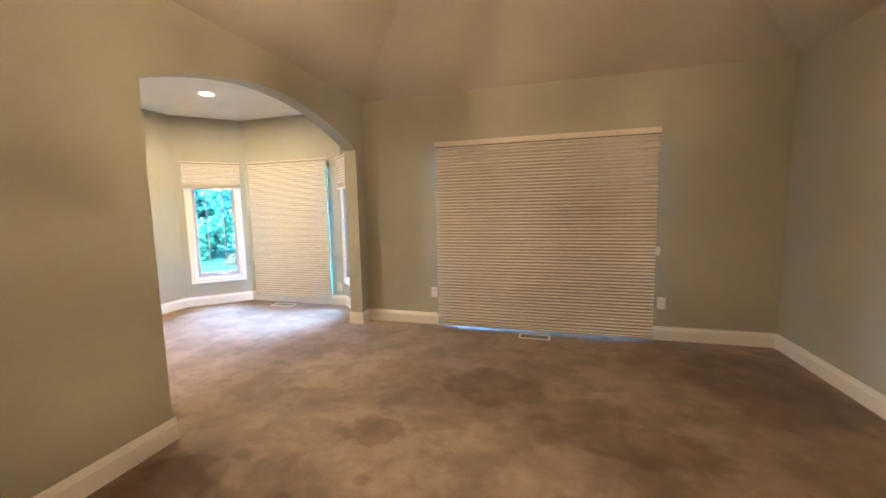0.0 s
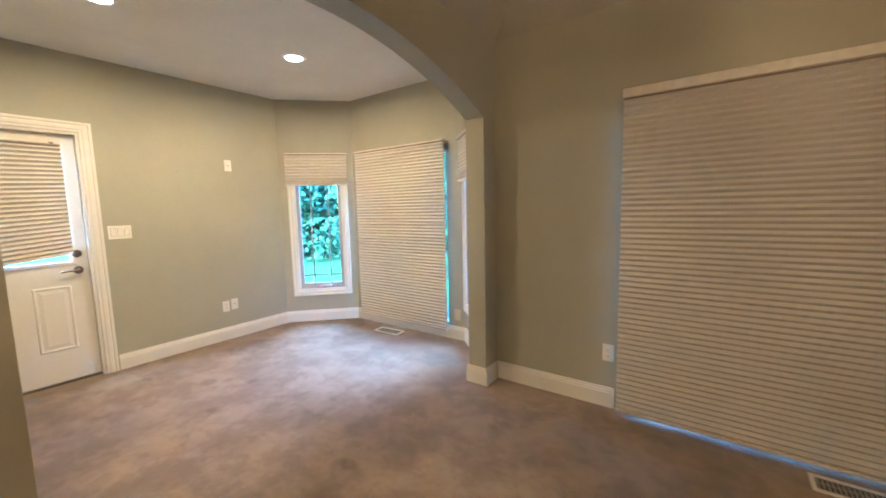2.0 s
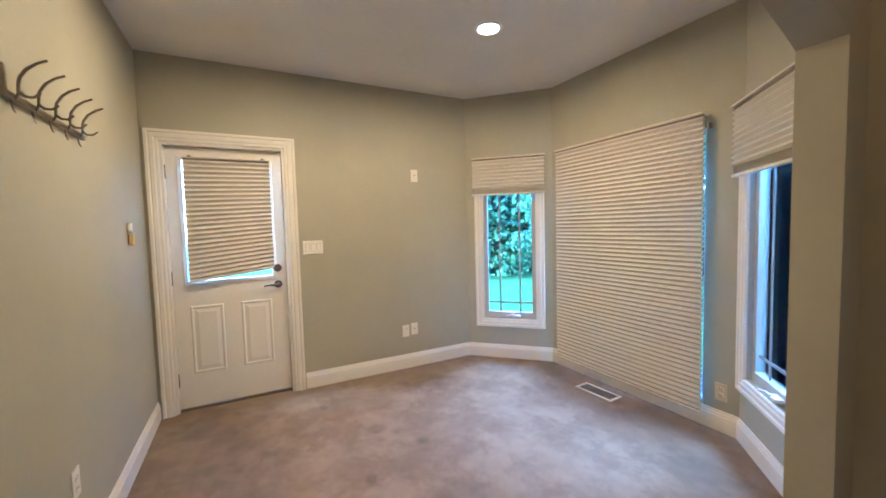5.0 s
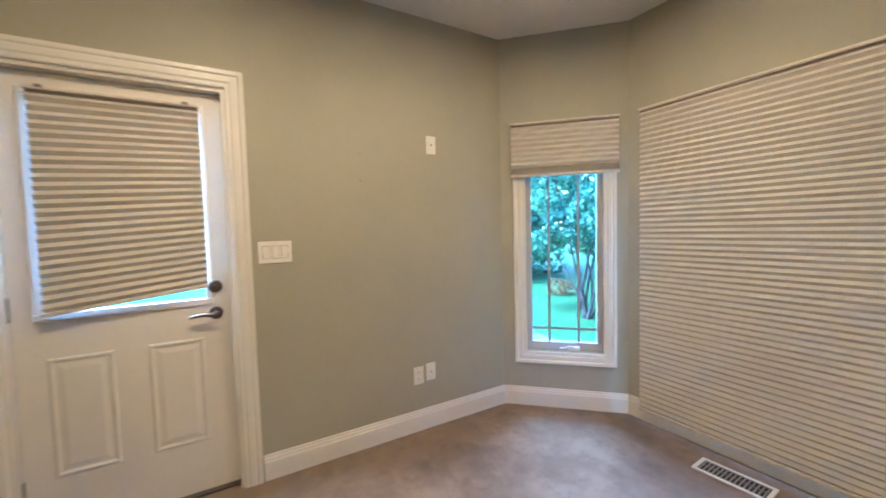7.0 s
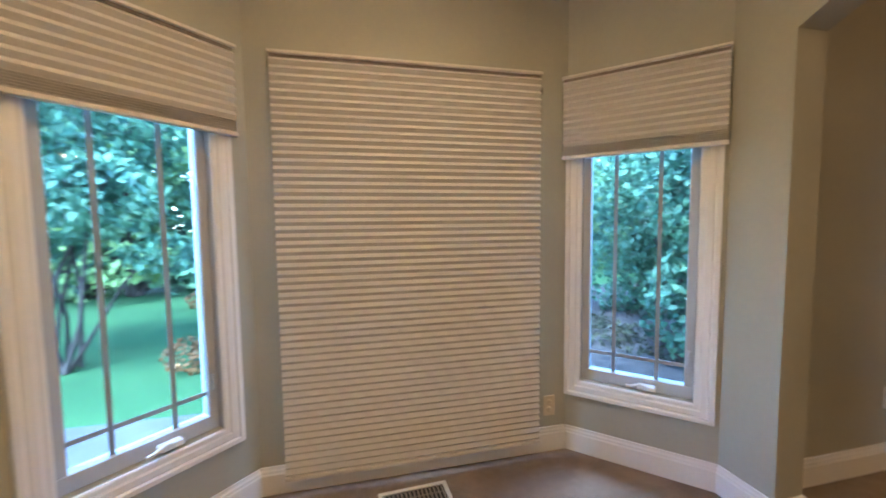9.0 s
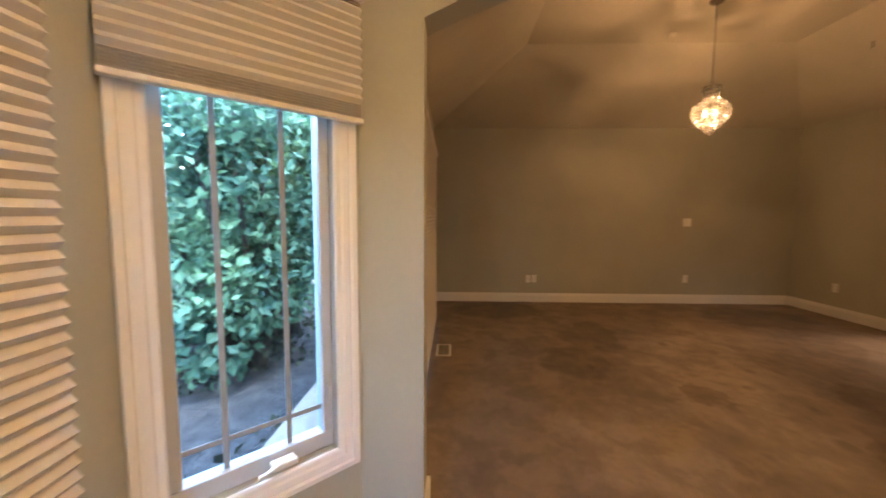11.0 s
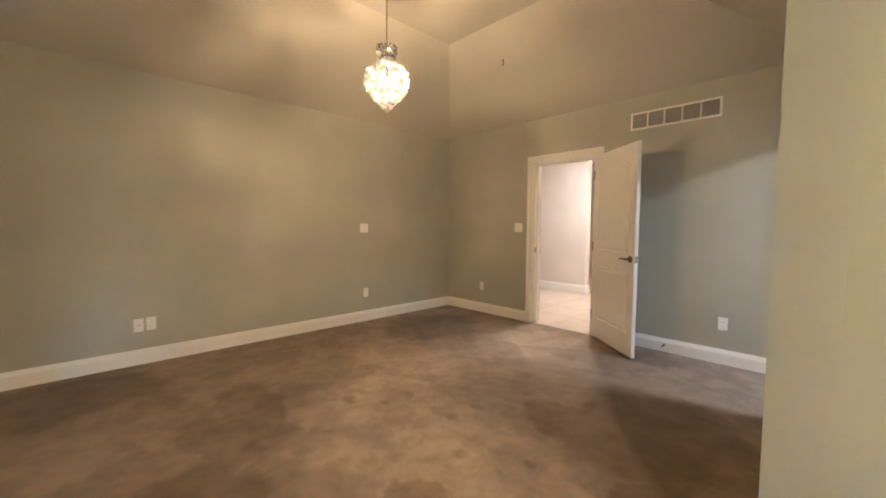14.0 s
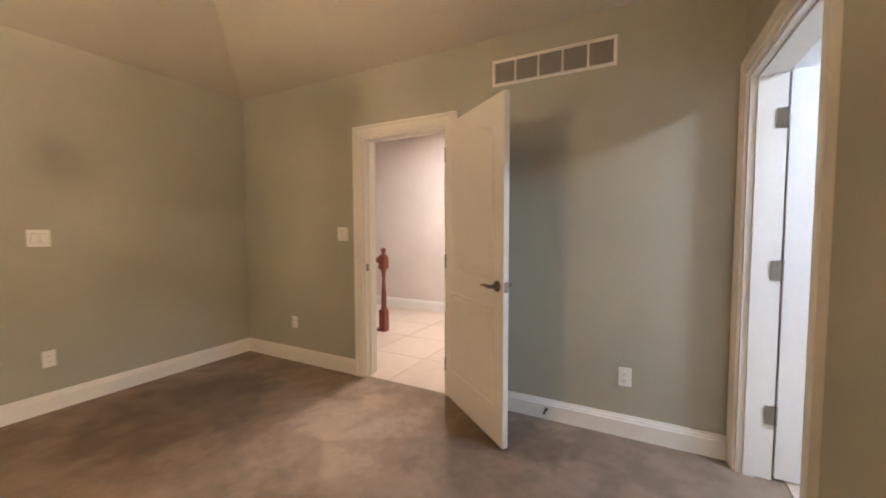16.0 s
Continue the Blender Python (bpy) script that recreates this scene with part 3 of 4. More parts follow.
def pleated_shade(name, m, width, z0, z1, pitch, label, stack=0.0, tilt=0.0, head_material=None, head_h=0.013, seed=1, stand=0.045):
    """A cellular shade hung in front of a window, in the wall's frame with x from its edge; it stands off the wall."""
    s = thing(name, m, label, "blind")
    y = -stand
    part("headrail", box((0, -stand - 0.026, z1 - head_h), (width, -0.002, z1), 0.003), head_material or RAIL, s, "slim rail along the top")
    # dark taupe strip paints the shadow line between rail and fabric
    part("headrail_channel", box((0.006, -stand - 0.009, z1 - head_h - 0.012), (width - 0.006, -stand + 0.016, z1 - head_h)), HEAD, s, "dark strip drawing the shadow line under the rail")
    foot = z0 + stack + 0.018
    part("fabric", shade_fabric(width - 0.008, foot, z1 - head_h - 0.010, pitch, 0.034, tilt, seed), SHADE, s, "pleated oatmeal cellular fabric", pose(0.004, y, 0))
    if stack:
        bm = shade_fabric(width - 0.008, z0 + 0.016, foot + 0.002, 0.0085, 0.026, 0.0, seed + 5)
        part("gathered_fabric", bm, SHADE, s, "folds gathered at the foot", pose(0.004, y, 0))
    drop = pose(width / 2, y, z0 - 0.0, 0, math.degrees(math.atan2(tilt, width)), 0)
    part("bottom_rail", box((-width / 2, -0.016, 0), (width / 2, 0.016, 0.018), 0.004), RAIL, s, "slim cream bottom rail", drop)
    return s


def brackets(shade, xs, z):
    for x in xs:
        part("bracket", box((x - 0.012, -0.066, z - 0.035), (x + 0.012, -0.002, z - 0.022), 0.002), NICKEL, shade, "small metal bracket")


# casement windows of the bay
def casement(name, m, centre, label):
    """Cased casement window in the wall's frame; centre is along x."""
    w = thing(name, m @ pose(centre, 0, 0), label, "window", "bay casements", "structure")
    h, z0, z1 = 0.263, 0.408, 1.90
    top, low = z1, z0
    wide = 2 * h
    part("casing_head", casing_piece(wide, 1, 1, pose(-h, 0, top)), TRIM, w)
    part("casing_sill", casing_piece(wide, 1, 1, pose(h, 0, low, 0, 180, 0)), TRIM, w)
    part("casing_side", casing_piece(top - low, 1, 1, pose(-h, 0, low, 0, -90, 0)), TRIM, w)
    part("casing_side", casing_piece(top - low, 1, 1, pose(h, 0, top, 0, 90, 0)), TRIM, w)
    for a, b in (((-0.275, 0.0, z0), (-h, BAY_T, z1)), ((h, 0.0, z0), (0.275, BAY_T, z1))):
        part("jamb", box((a[0] + 0.001, 0.001, z0 + 0.001), (b[0] + (0.0 if a[0] < 0 else -0.001), BAY_T - 0.002, z1 - 0.001)), SASH, w)
    g, gz0, gz1 = 0.224, 0.472, 1.85
    for a, b in (((-h, gz0), (-g, gz1)), ((g, gz0), (h, gz1)), ((-h, z0 + 0.003), (h, gz0)), ((-h, gz1), (h, z1 - 0.003))):
        part("sash", box((a[0] + 0.0005, 0.028, a[1]), (b[0] - 0.0005, 0.085, b[1]), 0.004), SASH, w)
    pane = part("pane", box((-g - 0.004, 0.052, gz0 - 0.004), (g + 0.004, 0.058, gz1 + 0.004)), GLASS, w, "clear glass pane")
    pane.visible_shadow = False
    for x in (-g + 0.122, g - 0.122):
        part("muntin", box((x - 0.009, 0.046, gz0), (x + 0.009, 0.051, gz1), 0.0015), GRILLE, w)
    for z in (gz0 + 0.098, gz1 - 0.098):
        for a, b in ((-g, -g + 0.112), (-g + 0.132, g - 0.132), (g - 0.112, g)):
            part("muntin", box((a, 0.046, z - 0.009), (b, 0.051, z + 0.009), 0.0015), GRILLE, w)
    crank = part("crank", box((0.02, -0.02, gz0 - 0.045), (0.105, 0.027, gz0 - 0.022), 0.006), PLATE, w, "white folding crank")
    part("crank_arm", tube([(0.06, -0.018, gz0 - 0.022), (0.035, -0.03, gz0 - 0.012), (-0.01, -0.034, gz0 - 0.026), (-0.03, -0.03, gz0 - 0.030)], [0.008, 0.008, 0.007, 0.009], 8), PLATE, crank)
    for z in (0.62, 1.72):
        part("sash_lock", box((g + 0.012, 0.008, z - 0.035), (g + 0.026, 0.028, z + 0.035), 0.003), SASH, w)
    return w


casement("window_1", f1m, F1, "white casement window with prairie bars facing the lawn")
casement("window_2", f2m, F2, "white casement window with prairie bars facing the shrubs")
pleated_shade("pleated_shade", f1m @ pose(F1 - 0.36, 0, 0), 0.72, 1.672, 2.05, 0.0345, "oatmeal pleated shade drawn up above a casement window", stack=0.05, seed=3)
pleated_shade("pleated_shade", f2m @ pose(F2 - 0.36, 0, 0), 0.72, 1.622, 2.05, 0.0345, "oatmeal pleated shade drawn up above a casement window", stack=0.05, seed=4)


def picture_window(name, m, w, z0, z1, label, bars):
    """Large fixed or sliding window behind a shade."""
    ob = thing(name, m, label, "window", "", "structure")
    f = 0.03
    part("frame_side", box((0.001, 0.04, z0), (f, 0.12, z1), 0.003), SASH, ob)
    part("frame_side", box((w - f, 0.04, z0), (w - 0.001, 0.12, z1), 0.003), SASH, ob)
    part("frame_head", box((f, 0.04, z1 - f), (w - f, 0.12, z1 - 0.001), 0.003), SASH, ob)
    part("frame_sill", box((f, 0.04, z0 + 0.001), (w - f, 0.12, z0 + f), 0.003), SASH, ob)
    for x in bars:
        part("mullion", box((x - 0.035, 0.045, z0 + f), (x + 0.035, 0.115, z1 - f), 0.003), SASH, ob)
    edges = [f, *[v for x in bars for v in (x - 0.035, x + 0.035)], w - f]
    for a, b in zip(edges[::2], edges[1::2]):
        p = part("pane", box((a - 0.004, 0.076, z0 + f - 0.004), (b + 0.004, 0.082, z1 - f + 0.004)), GLASS, ob, "clear glass pane")
        p.visible_shadow = False
    return ob


picture_window("window_3", face_of((WIN_A[0], AN), (WIN_A[1], AN))[0], WIN_A[1] - WIN_A[0], 0.0, 1.99, "wide white sliding patio window behind a lowered shade", [1.035])
picture_window("window_4", face_of((WIN_B[0], BN), (WIN_B[1], BN))[0], WIN_B[1] - WIN_B[0], WIN_B[2], WIN_B[3], "tall white window behind a lowered shade", [])
big = pleated_shade("pleated_shade", pose(-1.268, AN, 0), 2.20, 0.026, 2.052, PITCH_A, "wide oatmeal pleated shade lowered over the patio window", head_material=RAIL, head_h=0.05, seed=8, stand=0.078)
part("cord_clip", box((2.204, -0.065, 0.85), (2.236, -0.03, 0.93), 0.004), PLATE, big, "white plastic cord clip")
tall = pleated_shade("pleated_shade", pose(-4.322, BN, 0), 1.30, 0.092, 2.05, 0.0335, "tall oatmeal pleated shade lowered over the bay window", seed=9, stand=0.062)
part("bracket", box((1.302, -0.055, 1.95), (1.318, -0.01, 1.985), 0.003), NICKEL, tall, "small metal bracket")


# half-glazed door of the bay
wm, _ = face_of((BW, BS), NW1)
ext = thing("door_1", wm, "white half-glazed outside door, closed, with two raised panels", "door", "", "structure")
u0, u1 = DOOR_B[0] - BS, DOOR_B[1] - BS
door_casing(ext, u0, u1, 2.045)
jamb_lining(ext, u0, u1, 2.045, T)
a, b = u0 + 0.021, u1 - 0.021
FACE = 0.055
for c0, c1 in (((u0 + 0.018, FACE + 0.046, 0.014), (u0 + 0.042, FACE + 0.07, 2.027)), ((u1 - 0.042, FACE + 0.046, 0.014), (u1 - 0.018, FACE + 0.07, 2.027)), ((u0 + 0.042, FACE + 0.046, 2.003), (u1 - 0.042, FACE + 0.07, 2.027))):
    part("door_stop", box(c0, c1), TRIM, ext)
# leaf built round its light
gx0, gx1, gz0, gz1 = a + 0.10, b - 0.10, 1.00, 1.93
leaf = bmesh.new()
for c0, c1 in (((a, 0.016), (b, gz0)), ((a, gz1), (b, 2.022)), ((a, gz0), (gx0, gz1)), ((gx1, gz0), (b, gz1))):
    add_box(leaf, (c0[0], FACE, c0[1]), (c1[0], FACE + 0.044, c1[1]))
leaf_ob = part("leaf", leaf, DOOR, ext, "white painted door leaf")
for c0, c1 in (((gx0 - 0.028, gz0 - 0.028), (gx1 + 0.028, gz0 + 0.004)), ((gx0 - 0.028, gz1 - 0.004), (gx1 + 0.028, gz1 + 0.028)), ((gx0 - 0.028, gz0 + 0.004), (gx0 + 0.004, gz1 - 0.004)), ((gx1 - 0.004, gz0 + 0.004), (gx1 + 0.028, gz1 - 0.004))):
    part("light_frame", box((c0[0], FACE - 0.012, c0[1]), (c1[0], FACE, c1[1]), 0.004), DOOR, leaf_ob)
p = part("pane", box((gx0, FACE + 0.018, gz0), (gx1, FACE + 0.024, gz1)), GLASS, leaf_ob, "clear glass pane")
p.visible_shadow = False
for px, pw in ((a + 0.100, 0.225), (b - 0.349, 0.228)):
    part("panel", panel_mesh(pw, 0.53), DOOR, leaf_ob, "raised panel", pose(px, FACE, 0.277))
lever_handle(leaf_ob, (b - 0.065, FACE, 0.925), -1, BRONZE, -1)
part("deadbolt", turned([(0.033, 0), (0.033, 0.010), (0.026, 0.018), (0.010, 0.020), (0.009, 0.034)], 20, pose(b - 0.065, FACE, 1.062, 90)), BRONZE, leaf_ob, "dark bronze deadbolt", smooth=40)
for z in (0.24, 1.03, 1.83):
    hinge(leaf_ob, (a - 0.004, FACE - 0.006, z), BRONZE)
part("strike_plate", box((b + 0.004, FACE - 0.03, 0.895), (b + 0.008, FACE - 0.002, 0.955)), BRONZE, ext, "dark strike plate")
part("alarm_contact", box((b + 0.004, FACE - 0.03, 1.925), (b + 0.022, FACE - 0.008, 1.965), 0.002), PLATE, ext)
part("threshold", box((u0 + 0.018, 0.03, 0.0), (u1 - 0.018, T, 0.014), 0.003), BRONZE, ext, "dark metal threshold")
ds = pleated_shade("pleated_shade", wm @ pose(a + 0.111, FACE - 0.012, 0), 0.597, 1.030, 1.948, 0.0345, "oatmeal pleated door shade hanging crooked at its foot", tilt=-0.070, head_h=0.014, seed=11, stand=0.035, stack=0.0)
brackets(ds, (0.05, 0.545), 1.975)


def interior_leaf(parent, width, height, m, material=DOOR, sides=(-1, 1)):
    """Two-panel moulded leaf with an arched upper panel, in its own frame: hinge at x = 0, faces at y = 0 and 0.035."""
    lf = part("leaf", box((0, 0, 0.014), (width, 0.035, height), 0.002), material, parent, "white moulded leaf", m)
    pw = width - 0.22
    for side in sides:
        turn = Matrix.Identity(4) if side < 0 else pose(width, 0.035, 0, 0, 0, 180)
        part("panel", panel_mesh(pw, 0.86, 0.006, 0.075), material, lf, "arched raised panel", turn @ pose(0.11, 0, 0.985))
        part("panel", panel_mesh(pw, 0.60, 0.006), material, lf, "raised panel", turn @ pose(0.11, 0, 0.22))
    return lf


# hall door, standing open into the room
sm, _ = face_of((AE, AS), (AW, AS))
hall_door = thing("door_2", sm, "white two-panel door standing open into the room", "door", "", "structure")
u0, u1 = AE - DOOR_A[1], AE - DOOR_A[0]
door_casing(hall_door, u0, u1, 2.045)
jamb_lining(hall_door, u0, u1, 2.045, T)
for c0, c1 in (((u0 + 0.018, 0.05, 0.0), (u0 + 0.03, 0.085, 2.027)), ((u1 - 0.03, 0.05, 0.0), (u1 - 0.018, 0.085, 2.027)), ((u0 + 0.03, 0.05, 2.015), (u1 - 0.03, 0.085, 2.027))):
    part("door_stop", box(c0, c1), TRIM, hall_door)
hinge_at = Vector((DOOR_A[0] - 0.0, AS + 0.012))
swing = math.degrees(math.atan2(LEAF_TIP[1] - hinge_at.y, LEAF_TIP[0] - hinge_at.x))
leaf_len = 0.80
leaf_m = sm.inverted() @ pose(hinge_at.x, hinge_at.y, 0, 0, 0, swing) @ pose(0.0, 0.0, 0)
lf = interior_leaf(hall_door, leaf_len, 2.035, leaf_m)
lever_handle(lf, (leaf_len - 0.065, 0.0, 0.945), -1, BRONZE, -1)
lever_handle(lf, (leaf_len - 0.065, 0.035, 0.945), 1, BRONZE, -1)
part("latch_plate", box((leaf_len, 0.005, 0.915), (leaf_len + 0.0025, 0.030, 0.975)), NICKEL, lf)
for z in (0.25, 1.03, 1.82):
    hinge(lf, (-0.003, -0.002, z), NICKEL)
part("strike_plate", box((u0 + 0.018, 0.012, 0.915), (u0 + 0.0205, 0.046, 0.975)), NICKEL, hall_door, "metal strike plate")

# bathroom door, standing open away from the room
am, _ = face_of(*WEST)
bath_door = thing("door_3", am, "white door opened into a bright white room", "door", "", "structure")
u0, u1 = DOOR_2[0] - AS, DOOR_2[1] - AS
door_casing(bath_door, u0, u1, 2.045)
jamb_lining(bath_door, u0, u1, 2.045, T)
for c0, c1 in (((u0 + 0.018, 0.03, 0.0), (u0 + 0.029, 0.075, 2.027)), ((u1 - 0.029, 0.03, 0.0), (u1 - 0.018, 0.075, 2.027)), ((u0 + 0.029, 0.03, 2.016), (u1 - 0.029, 0.075, 2.027))):
    part("door_stop", box(c0, c1), TRIM, bath_door)
lf = interior_leaf(bath_door, 0.78, 2.03, pose(u0 + 0.022, T + 0.008, 0, 0, 0, 88), sides=())
for z in (0.335, 1.067, 1.81):
    hinge(lf, (-0.004, 0.0, z), NICKEL)
    part("hinge_leaf", box((-0.05, -0.004, z - 0.048), (-0.008, -0.0015, z + 0.048), 0.001), NICKEL, lf, "satin nickel hinge plate")


# ---- plates, registers, vent ----
REG_SLAT = plain("register_slat_grey", (0.30, 0.27, 0.23), 0.5, 0.2)
def wall_plate(name, m, kind, label, material=None):
    """A plate on a wall, centred on its own origin, standing out towards -y."""
    mat = material or PLATE
    gang = {"triple": 0.165, "double": 0.117}.get(kind, 0.071)
    w = thing(name, m, label, "socket" if kind == "outlet" else "switch" if kind in ("triple", "double", "switch") else "wall plate")
    part("plate", box((-gang / 2, -0.006, -0.058), (gang / 2, 0, 0.058), 0.003), mat, w)
    if kind == "outlet":
        for z in (-0.02, 0.02):
            r = part("receptacle", turned([(0.0165, 0), (0.0165, 0.0025), (0.0155, 0.003)], 18, pose(0, -0.006, z, 90)), mat, w, smooth=40)
            for x in (-0.006, 0.006):
                part("slot", box((x - 0.0012, -0.0096, z - 0.002), (x + 0.0012, -0.0088, z + 0.006)), DARK, r)
    elif kind in ("triple", "double", "switch"):
        n = {"triple": 3, "double": 2, "switch": 1}[kind]
        for k in range(n):
            x = (k - (n - 1) / 2) * 0.046
            # larger grey box behind the rocker draws the shadow line round it
            part("rocker_gap", box((x - 0.0175, -0.0064, -0.0345), (x + 0.0175, -0.0058, 0.0345)), REG_SLAT, w)
            part("rocker", box((x - 0.0155, -0.0105, -0.0325), (x + 0.0155, -0.0064, 0.0325), 0.0015), mat, w, "", pose(0, 0, 0, 3.0 * (-1) ** k))
    else:
        part("insert", box((-0.016, -0.0085, -0.03), (0.016, -0.006, 0.03), 0.001), mat, w)
        part("jack", turned([(0.006, 0), (0.006, 0.004), (0.003, 0.005)], 12, pose(0, -0.0085, 0, 90)), NICKEL, w, smooth=40)
    for z in (-0.046, 0.046):
        part("screw", turned([(0.0035, 0), (0.0035, 0.001), (0.002, 0.0016)], 10, pose(0, -0.006, z, 90)), mat, w)
    return w


on_n = lambda x, z: pose(x, AN, z)
on_e = lambda y, z: pose(AE, y, z, 0, 0, -90)
on_s = lambda x, z: pose(x, AS, z, 0, 0, 180)
on_w = lambda y, z: face_of(*WEST)[0] @ pose(y - AS, 0, z)
wall_plate("wall_outlet", on_n(-1.335, 0.378), "outlet", "white duplex outlet beside the wide shade")
wall_plate("wall_outlet", on_n(1.012, 0.370), "outlet", "white duplex outlet beside the wide shade")
wall_plate("cable_plate", on_e(2.955, 0.352), "jack", "white cable plate low on the plain wall")
wall_plate("wall_outlet", on_e(2.865, 0.355), "outlet", "white duplex outlet next to a cable plate")
wall_plate("light_switch", on_e(0.632, 1.216), "double", "white two-gang switch on the plain wall")
wall_plate("wall_outlet", on_e(0.614, 0.372), "outlet", "white duplex outlet under a switch")
wall_plate("light_switch", on_s(0.655, 1.232), "double", "white two-gang switch beside the hall door")
wall_plate("wall_outlet", on_s(1.282, 0.380), "outlet", "white duplex outlet near the corner")
wall_plate("wall_outlet", on_s(-1.598, 0.371), "outlet", "white duplex outlet behind the open door")
wall_plate("wall_outlet", on_w(0.49, 0.34), "outlet", "white duplex outlet beside the bright doorway")
wall_plate("light_switch", pose(BW, 2.80, 1.222, 0, 0, 90), "triple", "white three-gang switch beside the half-glazed door")
wall_plate("cable_plate", pose(BW, 3.765, 1.868, 0, 0, 90), "jack", "white cable plate high on the wall for a screen")
wall_plate("wall_outlet", pose(BW, 3.63, 0.365, 0, 0, 90), "outlet", "white duplex outlet beside a cable plate")
wall_plate("cable_plate", pose(BW, 3.72, 0.375, 0, 0, 90), "jack", "white cable plate beside an outlet")
wall_plate("wall_outlet", pose(-3.55, BS, 0.415, 0, 0, 180), "outlet", "white duplex outlet under the coat hooks")
wall_plate("wall_outlet", pose(-2.932, BN, 0.258), "outlet", "almond duplex outlet beside the tall shade", ALMOND)


def floor_register(m, w, d, label, frame_mat):
    r = thing("floor_register", m, label, "floor vent", "floor registers")
    # thin black sheet on the floor stands in for the shade under the louvers
    part("well", box((-w / 2 + 0.012, -d / 2 + 0.012, 0.0), (w / 2 - 0.012, d / 2 - 0.012, 0.002)), DARK, r, "black sheet in place of the shaded well")
    f = 0.020
    part("frame_side", box((-w / 2, -d / 2, 0), (w / 2, -d / 2 + f, 0.007), 0.002), frame_mat, r)
    part("frame_side", box((-w / 2, d / 2 - f, 0), (w / 2, d / 2, 0.007), 0.002), frame_mat, r)
    part("frame_end", box((-w / 2, -d / 2 + f, 0), (-w / 2 + f, d / 2 - f, 0.007), 0.002), frame_mat, r)
    part("frame_end", box((w / 2 - f, -d / 2 + f, 0), (w / 2, d / 2 - f, 0.007), 0.002), frame_mat, r)
    count = 15
    for k in range(count):
        x = -w / 2 + f + (w - 2 * f) * (k + 0.5) / count
        part("louver", box((x - 0.0035, -d / 2 + f, 0.002), (x + 0.0035, d / 2 - f, 0.0055)), REG_SLAT, r)
    part("centre_bar", box((-w / 2 + f, -0.003, 0.0055), (w / 2 - f, 0.003, 0.0068)), REG_SLAT, r)
    return r


floor_register(pose(-3.729, 4.757, 0.001, 0, 0, 3), 0.335, 0.145, "white-framed floor register let into the carpet", PLATE)
floor_register(pose(-0.193, 4.176, 0.001), 0.315, 0.142, "cream floor register in front of the wide shade", RAIL)

vent = thing("return_air_grille", on_s(-1.124, 2.336), "white return-air grille with five grey louvred bays", "air vent")
vw, vh = 0.785, 0.176
# flat grey sheet on the wall stands in for the shade inside the duct
part("backing", box((-vw / 2 + 0.01, -0.001, -vh / 2 + 0.01), (vw / 2 - 0.01, 0.0, vh / 2 - 0.01)), REG_SLAT, vent, "grey sheet in place of the shaded duct")
for z in (-vh / 2, vh / 2 - 0.020):
    part("frame_rail", box((-vw / 2, -0.010, z), (vw / 2, 0, z + 0.020), 0.002), TRIM, vent)
for k in range(6):
    x = -vw / 2 + (vw - 0.020) * k / 5
    w2 = 0.020 if k in (0, 5) else 0.014
    part("frame_post", box((x + (0.003 if w2 < 0.02 else 0), -0.009, -vh / 2 + 0.020), (x + (0.003 if w2 < 0.02 else 0) + w2, -0.0012, vh / 2 - 0.020), 0.0015), TRIM, vent)
slat = mesh_of("louver", extruded([(-0.001, 0.0), (-0.0075, -0.0062), (-0.0075, -0.0050), (-0.001, 0.0012)], (vw - 0.11) / 5), plain("louver_grey", (0.40, 0.38, 0.34), 0.5))
for k in range(5):
    for j in range(12):
        s = new("louver", slat)
        s.parent = vent
        s.location = (-vw / 2 + 0.0205 + k * (vw - 0.020) / 5, 0, -vh / 2 + 0.028 + j * 0.0108)

stop = thing("door_stop", on_s(-1.13, 0.07), "small bronze spring door stop on the baseboard", "door stop")
part("base", turned([(0.011, 0), (0.010, 0.008), (0.005, 0.010)], 12, pose(0, -0.017, 0, 90)), BRONZE, stop)
part("spring", tube([(0.0045 * math.cos(1.1 * k), -0.027 - 0.0011 * k, 0.0045 * math.sin(1.1 * k)) for k in range(46)], 0.0012, 5), BRONZE, stop)
part("tip", turned([(0.006, 0), (0.007, 0.006), (0.005, 0.010)], 10, pose(0, -0.078, 0, 90)), BLACK, stop, "black rubber tip")

# ---- chandelier and recessed lights ----
cx, cy = CHANDELIER
ch = thing("chandelier", pose(cx, cy, 0), "crystal bead chandelier, lit, hung on a thin rod", "chandelier")
part("canopy", turned([(0.062, FLAT), (0.062, FLAT - 0.008), (0.050, FLAT - 0.022), (0.012, FLAT - 0.028), (0.008, FLAT - 0.04)], 28), BRONZE, ch, "round dark metal canopy", smooth=40)
part("rod", tube([(0, 0, FLAT - 0.03), (0, 0, 2.45)], 0.0045, 8), BRONZE, ch, "thin dark rod")
part("stem", turned([(0.012, 2.46), (0.012, 2.30), (0.030, 2.29), (0.030, 2.28), (0.010, 2.27), (0.004, 2.10)], 14), NICKEL, ch, "", smooth=40)
for r, z in ((0.062, 2.49), (0.052, 2.40), (0.142, 2.335), (0.10, 2.19)):
    ring = [(r * math.cos(2 * math.pi * k / 28), r * math.sin(2 * math.pi * k / 28), z) for k in range(29)]
    part("ring", tube(ring, 0.003, 6), NICKEL, ch, "metal ring carrying beads")
